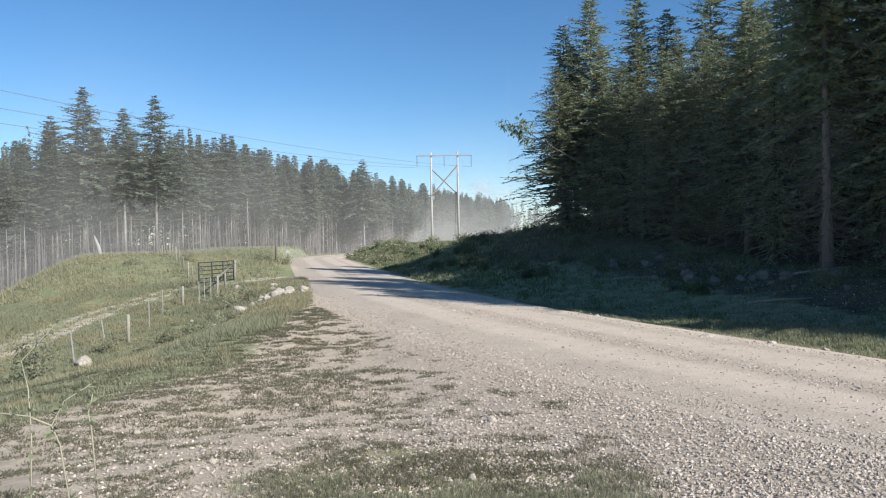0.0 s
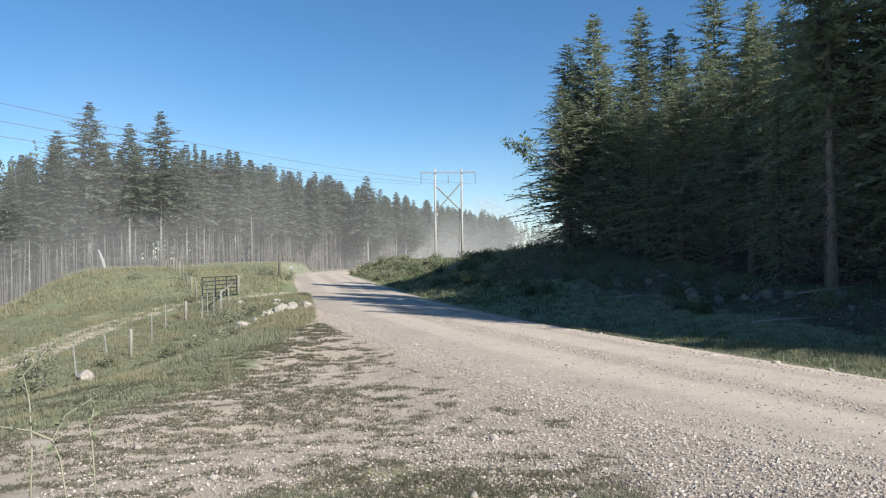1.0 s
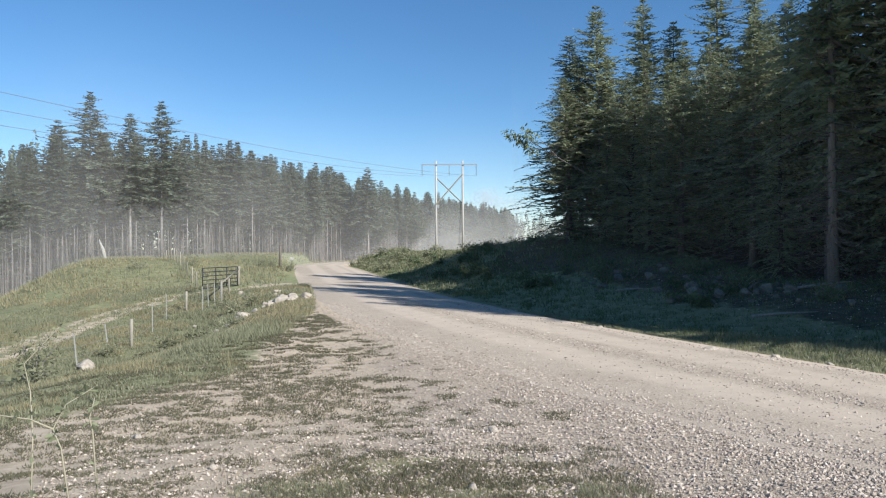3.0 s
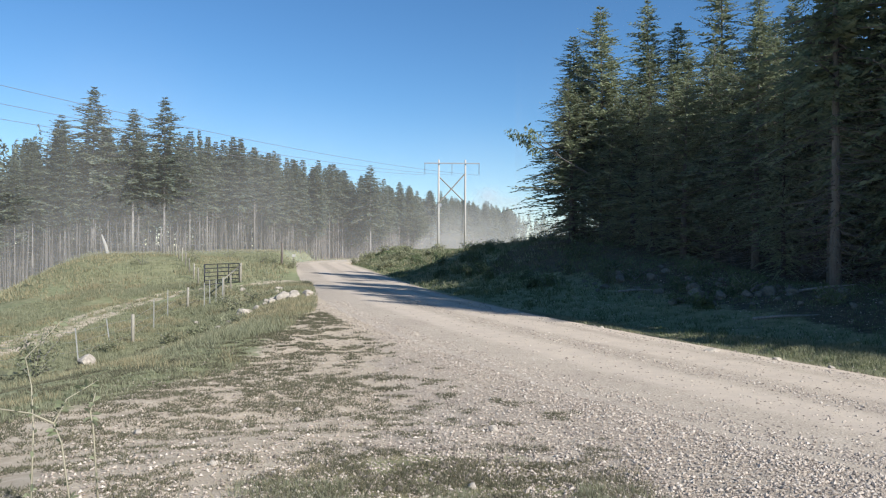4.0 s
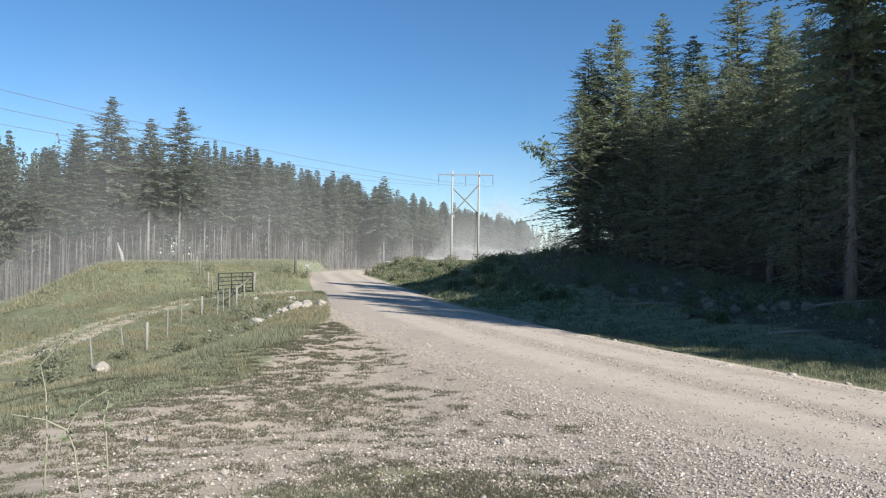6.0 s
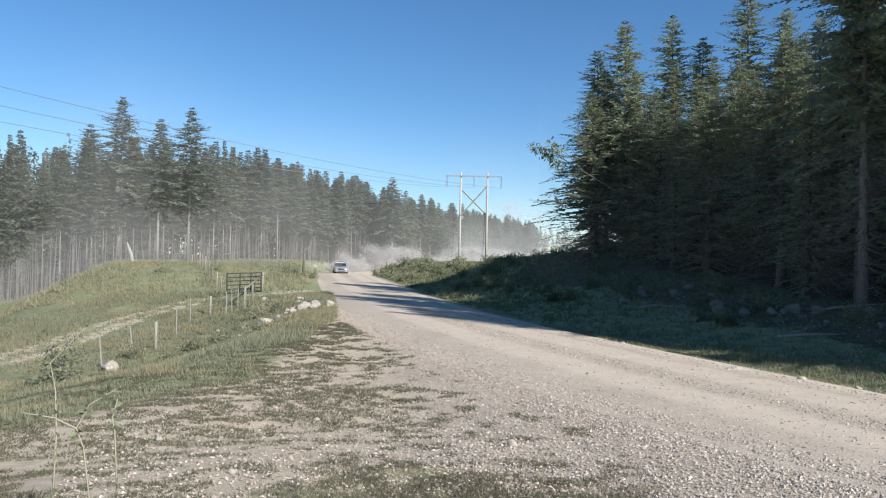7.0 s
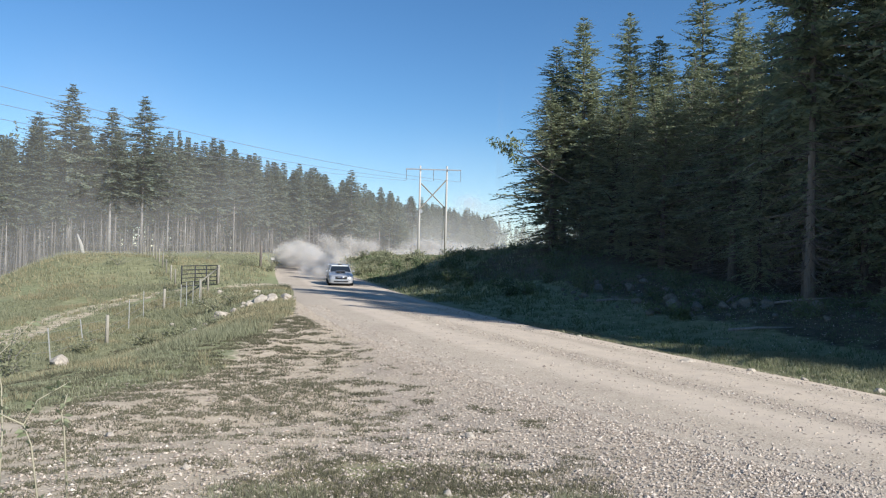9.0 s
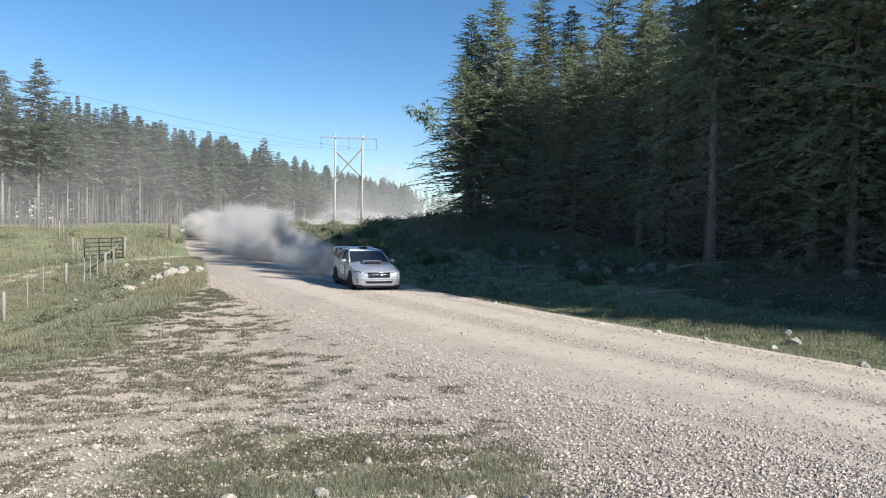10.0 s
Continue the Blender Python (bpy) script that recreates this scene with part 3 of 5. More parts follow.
def build_rocks():
    pale = "pale rounded boulder half sunk in the grass"
    for k, (x, y, s) in enumerate([(-10.1, 27.6, 0.5), (-10.9, 28.6, 0.42), (-10.5, 28.2, 0.25), (-12.3, 25.2, 0.75), (-9.4, 34.6, 0.8), (-9.0, 35.2, 0.5), (-8.1, 36.6, 0.9),
                                   (-7.5, 36.2, 0.5), (-7.8, 38.0, 0.7), (-7.2, 38.4, 0.6), (-10.2, 33.0, 0.4), (-9.9, 33.6, 0.35), (-10.6, 32.0, 0.28), (-12.2, 36.0, 0.35),
                                   (-8.5, 36.0, 0.45), (-9.7, 35.0, 0.3), (-10.0, 44.0, 0.6), (-9.6, 42.0, 0.4), (-13.0, 47.0, 0.5), (-8.7, 37.2, 0.5), (-7.9, 37.0, 0.4), (-8.3, 38.6, 0.45), (-7.6, 37.6, 0.3), (-8.9, 36.4, 0.3), (-7.0, 37.2, 0.35), (-9.2, 37.8, 0.4)]):
        rock("boulder", x, y, s, k + 1, pale, 0.7)
    for k, (x, y, s) in enumerate([(-3.8, 9.1, 0.13), (-2.2, 7.0, 0.08), (-0.12, 5.15, 0.13), (-0.75, 5.1, 0.12), (0.25, 6.4, 0.10), (-2.2, 11.0, 0.10), (0.62, 9.2, 0.15), (-5.6, 8.0, 0.2),
                                   (-1.0, 4.7, 0.14), (0.1, 4.55, 0.13), (-0.4, 4.6, 0.2), (0.85, 4.8, 0.18), (1.3, 4.9, 0.10)]):
        rock("loose_stone", x, y, s, k + 31, "small pale stone lying on bare ground", 0.7, "stone", 0.2, "loose stones in the foreground")
    for k, (x, y, s) in enumerate([(6.5, 17.9, 0.36), (5.6, 20.6, 0.25), (7.5, 16.6, 0.2), (9.2, 14.6, 0.3), (8.2, 15.6, 0.16), (4.9, 23.0, 0.22), (10.05, 15.1, 0.34), (10.5, 16.1, 0.3), (9.5, 12.2, 0.26), (3.0, 27.6, 0.24)]):
        rock("verge_stone", x, y, s, k + 51, "pale stone at the road's grassy edge", 0.62, "stone", 0.25, "stones along the road edge")
    rng = np.random.default_rng(8)
    for k in range(75):
        y = 20 + 16 * rng.random()
        x = float(np.interp(y, [19, 24, 30, 38], [18, 12.5, 10.2, 7.5])) + rng.normal(0, 1.1)
        rock("bank_rock", x, y, 0.18 + 0.45 * rng.random() ** 2, k + 71, "grey broken rock on the shaded bank", 0.75, "rock", 0.2, "rocks on the shaded bank", BANK_STONE)


build_rocks()

def crystal():
    """A six-cornered chip."""
    v = np.array([(1, 0, 0), (-1, 0, 0), (0, 1, 0), (0, -1, 0), (0, 0, 1), (0, 0, -1)], float)
    f = np.array([(0, 2, 4), (2, 1, 4), (1, 3, 4), (3, 0, 4), (2, 0, 5), (1, 2, 5), (3, 1, 5), (0, 3, 5)])
    return v, f


def pebbles():
    """Loose gravel over the apron and in windrows along the wheel tracks."""
    rng = np.random.default_rng(21)
    n = 360000
    y = 4.0 + 30 * rng.random(n) ** 1.9
    x = (rng.random(n) * 1.95 - 0.65) * (y * 0.62 + 1.5)
    s, w = beside(x, y)
    row = np.maximum(np.exp(-((s + w - 0.2) / 0.7) ** 2), 0.6 * np.exp(-((s - 0.3) / 0.35) ** 2))
    keep = rng.random(n) < np.clip(0.16 + 0.30 * apron(x, y) * S((x + 3) / 4) + 0.85 * row, 0, 1) * apron(x, y) * np.where(np.abs(s) < w - 1, 0.25 + row, 1) * np.where(s > w - 0.2, 0.2, 1)
    x, y = x[keep], y[keep]
    s, w = s[keep], w[keep]
    side = np.where(s > 0, 1, 1 - np.clip((np.abs(s) - w + 1.3) / 1.1, 0, 1))
    z = land(x, y) + np.where(np.abs(s) < w - 0.5, 0.05 + 0.04 * (1 - (s / w) ** 2) + 0.03 * side, 0.005)
    n = len(x)
    size = (0.006 + 0.015 * rng.random(n) ** 3.5) * (1 + y * 0.025)
    v, f = crystal()
    sc = np.stack([size * (0.8 + 0.5 * rng.random(n)), size * (0.8 + 0.5 * rng.random(n)), size * (0.5 + 0.35 * rng.random(n))], 1)
    pts = v[None] * sc[:, None, :] * (0.6 + 0.8 * rng.random((n, 6, 1)))
    a = rng.random(n) * 6.28
    c, q = np.cos(a)[:, None], np.sin(a)[:, None]
    pts = np.stack([pts[..., 0] * c - pts[..., 1] * q, pts[..., 0] * q + pts[..., 1] * c, pts[..., 2]], -1)
    pts += np.stack([x, y, z + size * 0.2], 1)[:, None, :]
    verts = pts.reshape(-1, 3)
    faces = (f[None] + 6 * np.arange(n)[:, None, None]).reshape(-1, 3)
    tagged(new("loose_gravel", mesh_of("loose_gravel", verts.tolist(), faces.tolist(), PEBBLE)), "loose pale grey and tan gravel scattered over the road", "gravel", kind="stuff")


def pebble_material():
    n = Nodes("pebbles")
    isl = n.add("ShaderNodeNewGeometry").outputs["Random Per Island"]
    return n.done(n.ramp(isl, [(0.0, (0.19, 0.155, 0.125)), (0.45, (0.40, 0.335, 0.27)), (0.85, (0.49, 0.415, 0.34)), (1.0, (0.56, 0.49, 0.41))]), 0.9)


def clods():
    """Lumps of dark dry soil and small stones in the grown patch."""
    rng = np.random.default_rng(23)
    x, y = rng.uniform(-2.3, 2.3, 5000), rng.uniform(3.6, 8.4, 5000)
    k = rng.random(5000) < tuft_patch(x, y) * np.clip(2.6 * smooth_noise(x, y, 1.9, 13) - 0.7, 0, 1)
    x, y = x[k], y[k]
    n = len(x)
    size = 0.010 + 0.032 * rng.random(n) ** 3
    v, f = crystal()
    pts = v[None] * size[:, None, None] * (0.6 + 0.8 * rng.random((n, 6, 1))) * (1.1, 1.1, 0.7)
    pts += np.stack([x, y, land(x, y) + size * 0.2], 1)[:, None, :]
    faces = (f[None] + 6 * np.arange(n)[:, None, None]).reshape(-1, 3)
    tagged(new("soil_clods", mesh_of("soil_clods", pts.reshape(-1, 3).tolist(), faces.tolist(), CLOD)), "dark crumbly soil lumps among low tufts", "soil", kind="stuff")


PEBBLE = pebble_material()
pebbles()
clods()


# ---- grass and weeds ----
def blades(rng, x, y, per, height, width, spread, lean=0.5):
    """Triangles for tufts at x, y: per blades each."""
    n = len(x)
    X, Y = np.repeat(x, per), np.repeat(y, per)
    h, wd, sp = (np.repeat(np.broadcast_to(q, n), per) for q in (height, width, spread))
    m = len(X)
    a, r = rng.random(m) * 6.283, sp * np.sqrt(rng.random(m))
    bx, by = X + r * np.cos(a), Y + r * np.sin(a)
    bz = np.repeat(land(x, y), per) - 0.01
    h = h * (0.45 + 0.75 * rng.random(m))
    b = rng.random(m) * 6.283
    ux, uy = np.cos(b) * wd / 2, np.sin(b) * wd / 2
    l = h * lean * rng.random(m)
    c = a + rng.normal(0, 0.8, m)
    p0 = np.stack([bx - ux, by - uy, bz], 1)
    p1 = np.stack([bx + ux, by + uy, bz], 1)
    p2 = np.stack([bx + l * np.cos(c), by + l * np.sin(c), bz + h], 1)
    return np.stack([p0, p1, p2], 1)


def scatter(rng, n, x0, x1, y0, y1, power=1.0):
    return x0 + (x1 - x0) * rng.random(n), y0 + (y1 - y0) * rng.random(n) ** power


def build_grass():
    rng = np.random.default_rng(33)
    green, dry, low, shade = [], [], [], []
    # the patch before the camera: low clumps between clods
    x, y = scatter(rng, 11000, -2.3, 2.3, 3.6, 8.4)
    k = rng.random(len(x)) < tuft_patch(x, y) * np.clip(3.4 * smooth_noise(x, y, 2.6, 2) - 1.15, 0, 1)
    low.append(blades(rng, x[k], y[k], 18, 0.055, 0.007, 0.05, 1.2))
    x, y = scatter(rng, 5000, -2.2, 2.2, 3.6, 6.3)
    k = rng.random(len(x)) < tuft_patch(x, y) * np.clip(3.0 * smooth_noise(x, y, 1.6, 6) - 1.1, 0, 1)
    green.append(blades(rng, x[k], y[k], 12, 0.08, 0.006, 0.05, 0.9))
    x, y = scatter(rng, 3500, -2.4, 2.4, 3.6, 7.6)
    k = rng.random(len(x)) < np.clip(1.4 * tuft_patch(x, y), 0, 1)
    dry.append(blades(rng, x[k], y[k], 9, 0.045, 0.006, 0.06, 1.3))
    # flat little clumps in streaks over the bare soil
    x, y = scatter(rng, 52000, -12, 2.0, 4.0, 34, 1.5)
    streak = smooth_noise(x + 0.5 * y, y * 1.5 - 0.8 * x, 2.4, 7) * 0.42 + smooth_noise(x, y, 0.5, 8) * 0.3 + smooth_noise(x, y * 1.2, 4.2, 5) * 0.28
    k = (streak > 0.49 + 0.19 * S((x + 2.9 - 0.02 * y) / 3.4)) & (beside(x, y)[0] < -4)
    low.append(blades(rng, x[k], y[k], 14, 0.026 + 0.0014 * y[k], 0.012 + 0.0008 * y[k], 0.045 + 0.003 * y[k], 1.8))
    # the slope down to the fence
    x, y = scatter(rng, 36000, -24, -2, 6, 50, 1.2)
    k = (apron(x, y) < 0.55) & (rng.random(len(x)) < 1 - 0.9 * lane(x, y)) & (smooth_noise(x, y, 0.5, 4) > 0.2)
    green.append(blades(rng, x[k], y[k], 8, 0.06 + 0.0016 * y[k] + 0.2 * smooth_noise(x[k], y[k], 0.35, 11) ** 3, 0.010 + 0.0007 * y[k], 0.15, 0.8))
    k2 = k & (smooth_noise(x, y, 0.8, 12) > 0.55)
    dry.append(blades(rng, x[k2], y[k2], 6, 0.10 + 0.003 * y[k2], 0.008 + 0.0006 * y[k2], 0.16, 0.7))
    # the field up to the wood
    x, y = scatter(rng, 26000, -70, 12, 45, 140, 1.1)
    s, w = beside(x, y)
    k = (np.abs(s) > w + 0.8) & (lane(x, y) < 0.4)
    x, y = x[k], y[k]
    green.append(blades(rng, x, y, 6, 0.13 + 0.3 * smooth_noise(x, y, 0.2, 14) ** 2, 0.06, 0.4, 0.7))
    k = smooth_noise(x, y, 0.15, 15) > 0.5
    dry.append(blades(rng, x[k], y[k], 5, 0.26, 0.05, 0.4, 0.8))
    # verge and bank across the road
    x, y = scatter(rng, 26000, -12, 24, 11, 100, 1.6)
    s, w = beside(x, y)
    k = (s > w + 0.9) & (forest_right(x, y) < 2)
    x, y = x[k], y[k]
    # bank grass takes the darkened green, so its shade is partly painted
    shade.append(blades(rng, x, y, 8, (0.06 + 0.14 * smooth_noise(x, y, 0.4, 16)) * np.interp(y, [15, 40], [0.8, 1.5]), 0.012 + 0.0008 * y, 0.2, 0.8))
    # the sunlit strip at the road's far edge
    x, y = scatter(rng, 30000, 1, 17, 8, 30, 1.3)
    s, w = beside(x, y)
    k = (s > w + 0.15) & (s < w + np.interp(y, [10, 16, 22, 30], [5, 4, 1.6, 0.8]))
    x, y = x[k], y[k]
    green.append(blades(rng, x, y, 9, 0.05 + 0.10 * smooth_noise(x, y, 0.7, 18), 0.012 + 0.0006 * y, 0.13, 0.9))
    tagged(new("low_tufts", tri_mesh("low_tufts", np.concatenate(low), TUFT)), "low grey-green tufts streaked over bare soil", "grass", kind="stuff")
    tagged(new("undergrowth", tri_mesh("undergrowth", np.concatenate(shade), SHADED_GREEN)), "low bank grass below the spruces, shade darkened into its colour", "undergrowth", kind="stuff")
    tagged(new("grass", tri_mesh("grass", np.concatenate(green), GRASS)), "short green grass tufts and meadow beside the road", "grass", kind="stuff")
    tagged(new("dry_grass", tri_mesh("dry_grass", np.concatenate(dry), DRY)), "dry straw-coloured grass among the green", "grass", kind="stuff")


build_grass()


def shrub(name, seed, x, y, h, r, label, n=420, leaf=0.06, mat=None):
    """A low bush: stems from one root and many small leaves in clumps."""
    rng = np.random.default_rng(seed)
    root = tagged(new(name), label, "bush", "bushes on the slopes")
    root.location = (x, y, on_land(x, y) - 0.03)
    stems, tris = [], []
    for k in range(9):
        a, o = rng.random() * 6.28, r * (0.25 + 0.75 * rng.random())
        top = np.array((math.cos(a) * o, math.sin(a) * o, h * (0.55 + 0.45 * rng.random())))
        stems.append(tube([(0, 0, 0), tuple(top * (0.45, 0.45, 0.6)), tuple(top)], [0.012, 0.009, 0.004], 4))
        m = n // 9
        u = 0.25 + 0.75 * rng.random(m)
        c = top[None] * u[:, None] + rng.normal(0, r * 0.17, (m, 3))
        c[:, 2] = np.abs(c[:, 2])
        d1, d2 = rng.normal(0, leaf, (m, 3)), rng.normal(0, leaf, (m, 3))
        tris.append(np.stack([c, c + d1, c + d2], 1))
    child("woody_base", mesh_of("woody_base", *joined(stems), BARK), root)
    child("foliage", tri_mesh("foliage", np.concatenate(tris), mat or SHRUB), root)
    return root


def build_shrubs():
    rng = np.random.default_rng(44)
    for k, (x, y, h, r) in enumerate([(-11.2, 20.0, 1.45, 0.8), (-11.8, 21.0, 1.1, 0.8), (-10.4, 18.5, 0.55, 0.6), (-10.2, 30.5, 0.7, 0.8), (-11.6, 31.0, 0.6, 0.7), (-9.0, 31.5, 0.5, 0.7), (-12.8, 28.0, 0.5, 0.8),
                                      (-11.0, 38.5, 0.8, 0.9), (-12.3, 42.0, 0.7, 0.9), (-10.4, 40.5, 0.7, 0.8), (-15.5, 66.2, 0.9, 0.9), (-14.2, 67.4, 0.8, 0.8), (-16.8, 67.0, 0.9, 1.0),
                                      (-13.9, 65.0, 0.6, 0.8), (-21, 62, 1.0, 1.3), (-24, 58, 0.8, 1.1), (-22, 74, 0.9, 1.4)]):
        shrub("field_bush", 100 + k, x, y, h, r, "small grey-green bush in the grass", 520, 0.05, BRUSH)
    for k in range(34):
        y = 72 + 36 * rng.random()
        x = float(np.interp(y, [70, 84, 100, 108], [-5.2, -9.0, -12.6, -11.5])) + 7.5 * rng.random() ** 1.5
        shrub("bank_bush", 140 + k, x, y, 0.4 + 0.5 * rng.random(), 0.8 + 0.5 * rng.random(), "pale green brush on the bank inside the bend", 360, 0.09, BRUSH)
    # bushes on the bank carry its shade in their leaf colour
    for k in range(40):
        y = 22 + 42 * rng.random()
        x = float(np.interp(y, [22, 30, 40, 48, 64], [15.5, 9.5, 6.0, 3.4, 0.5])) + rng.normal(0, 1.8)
        shrub("bank_bush", 190 + k, x, y, 0.35 + 0.5 * rng.random(), 0.5 + 0.5 * rng.random(), "low bush on the bank, shade darkened into its leaves", 340, 0.07, SHADED_GREEN)
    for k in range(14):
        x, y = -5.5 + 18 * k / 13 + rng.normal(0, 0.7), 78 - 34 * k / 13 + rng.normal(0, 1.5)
        shrub("bank_bush", 240 + k, max(x, -3), y, 0.4 + 0.3 * rng.random(), 0.8, "low bush on the bank, shade darkened into its leaves", 340, 0.07, SHADED_GREEN)


build_shrubs()
# ---- fence, gate and sign post ----
def build_fence():
    group = "fence posts along the field"
    wood = [(-13.2, 31.0, 1.22, 0.075), (-14.4, 41.0, 1.15, 0.075), (-13.3, 44.0, 1.35, 0.08), (-14.4, 51.5, 1.35, 0.10), (-13.9, 47.5, 1.1, 0.06)]
    for k in range(11):
        wood.append((-16.9 - 1.25 * k, 50.2 + 2.7 * k, 1.15, 0.06))
    for k, (x, y, h, r) in enumerate(wood):
        lean = 0.03 * math.sin(k * 2.4)
        me = mesh_of("fence_post", *tube([(0, 0, -0.4), (lean * h * 0.5, 0, h * 0.5), (lean * h, 0, h)], [r, r * 0.97, r * 0.9], 9), POST_WOOD, True)
        ob = tagged(new("fence_post", me), "weathered grey wooden fence post in the grass", "fence post", group)
        ob.location = (x, y, on_land(x, y))
    thin = [(-13.0, 26.0, 1.2, 0.10), (-12.9, 28.3, 1.25, 0.14), (-13.9, 35.0, 1.4, 0), (-14.6, 38.6, 1.4, 0), (-13.6, 41.4, 1.4, 0), (-13.6, 42.4, 1.4, 0.02), (-13.5, 43.2, 1.35, 0), (-13.2, 43.5, 1.35, 0)]
    for x, y, h, lean in thin:
        root = tagged(new("steel_fence_stake"), "thin pale steel fence stake with wire", "fence post", group)
        root.location = (x, y, on_land(x, y))
        bm = box_bm(0.04, 0.012, h + 0.4, (0, 0, h / 2 - 0.2))
        web = box_bm(0.012, 0.04, h + 0.4, (0, 0.022, h / 2 - 0.2))
        part("flange", bm, PALE_STEEL, root)
        part("web", web, PALE_STEEL, root)
        root.rotation_euler = (0, -lean, 0)
    run = [(-13.0, 20.0), (-13.0, 26.0), (-13.2, 31.0), (-13.9, 35.0), (-14.5, 39.5), (-13.3, 44.0)]
    run2 = [(-16.9 - 1.25 * k, 50.2 + 2.7 * k) for k in range(11)]
    for path, heights in ((run, (0.35, 0.7, 1.05)), (run2, (0.5, 0.95))):
        for h in heights:
            pts = [(x, y + 0.06, on_land(x, y) + h) for x, y in path]
            tagged(new("fence_wire", mesh_of("fence_wire", *tube(pts, [0.004] * len(pts), 4), STEEL_GREY)), "thin barbed wire strung between posts", "wire", "fence wires")
    a, b = Vector((-13.3, 44.0, on_land(-13.3, 44) + 1.2)), Vector((-14.4, 51.5, on_land(-14.4, 51.5) + 1.15))
    tagged(new("fence_rail", mesh_of("fence_rail", *tube([a, b], [0.05, 0.045], 8), POST_WOOD, True)), "weathered round rail between two gate posts", "rail")
    # the gate stands open
    gate = tagged(new("farm_gate"), "dark tubular steel farm gate standing open", "gate")
    p, q = Vector((-15.5, 47.2, 0)), Vector((-14.45, 51.4, 0))
    z0 = on_land(-14.9, 49.5) + 0.22
    length = (q - p).length
    gate.matrix_world = Matrix.Translation((p.x, p.y, z0)) @ Matrix.Rotation(math.atan2(q.y - p.y, q.x - p.x), 4, "Z")
    for h in (0.0, 0.26, 0.52, 0.78, 1.04, 1.3):
        child("rail", mesh_of("rail", *tube([(0, 0, h), (length, 0, h)], [0.028, 0.028], 8), STEEL_DARK, True), gate)
    for x in (0.0, length * 0.36, length * 0.68, length):
        child("upright", mesh_of("upright", *tube([(x, 0, -0.02), (x, 0, 1.33)], [0.036, 0.036], 8), STEEL_DARK, True), gate)
    child("hinge", mesh_of("hinge", *tube([(length, 0, 0.3), (length + 0.16, 0, 0.3)], [0.02, 0.02], 6), STEEL_DARK), gate)
    # tall post with a small sign
    x, y = -14.95, 67.0
    me = mesh_of("marker_post", *tube([(0, 0, -0.4), (0.02, 0, 1.0), (0.03, 0, 1.9)], [0.12, 0.11, 0.10], 9), BARK_DARK, True)
    ob = tagged(new("marker_post", me), "stout dark wooden post beside the road", "post")
    ob.location = (x, y, on_land(x, y))
    sign = tagged(new("road_sign"), "small pale sign board on a thin post", "sign")
    sign.location = (x + 0.75, y + 1.5, on_land(x + 0.75, y + 1.5))
    child("post", mesh_of("post", *tube([(0, 0, -0.3), (0, 0, 1.3)], [0.05, 0.045], 7), POST_WOOD, True), sign)
    part("board", box_bm(0.32, 0.02, 0.22, (0.05, -0.06, 1.2), 0.004), POLE_WOOD, sign)


PALE_STEEL = plain("pale_galvanised_stake", (0.36, 0.35, 0.32), 0.7, 0.1)
WHITE = plain("white_paint", (0.75, 0.74, 0.70), 0.6, 0, 0.06)
build_fence()


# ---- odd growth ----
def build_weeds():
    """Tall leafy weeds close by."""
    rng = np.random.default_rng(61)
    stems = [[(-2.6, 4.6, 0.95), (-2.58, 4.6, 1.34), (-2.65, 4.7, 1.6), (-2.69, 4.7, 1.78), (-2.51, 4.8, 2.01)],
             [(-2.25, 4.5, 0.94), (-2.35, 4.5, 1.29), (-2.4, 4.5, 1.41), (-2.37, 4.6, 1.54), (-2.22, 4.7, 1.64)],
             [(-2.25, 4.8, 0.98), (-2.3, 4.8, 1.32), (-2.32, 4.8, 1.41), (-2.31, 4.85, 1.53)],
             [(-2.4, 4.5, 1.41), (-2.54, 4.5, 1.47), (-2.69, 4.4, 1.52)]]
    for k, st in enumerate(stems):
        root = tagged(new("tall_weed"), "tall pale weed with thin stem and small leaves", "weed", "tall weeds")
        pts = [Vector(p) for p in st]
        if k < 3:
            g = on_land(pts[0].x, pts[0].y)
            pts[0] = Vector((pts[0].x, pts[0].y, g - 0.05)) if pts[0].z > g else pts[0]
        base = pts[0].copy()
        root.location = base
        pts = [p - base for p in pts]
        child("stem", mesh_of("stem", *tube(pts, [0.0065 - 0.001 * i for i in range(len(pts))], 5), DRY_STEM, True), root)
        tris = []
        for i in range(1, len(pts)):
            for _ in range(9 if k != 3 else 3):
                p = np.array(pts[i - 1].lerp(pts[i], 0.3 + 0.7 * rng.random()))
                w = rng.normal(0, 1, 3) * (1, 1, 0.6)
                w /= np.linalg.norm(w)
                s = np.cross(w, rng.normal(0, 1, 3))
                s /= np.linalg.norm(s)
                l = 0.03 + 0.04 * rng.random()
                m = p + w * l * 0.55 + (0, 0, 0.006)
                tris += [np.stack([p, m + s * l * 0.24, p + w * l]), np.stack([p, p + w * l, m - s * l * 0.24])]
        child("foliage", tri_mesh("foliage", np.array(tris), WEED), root)


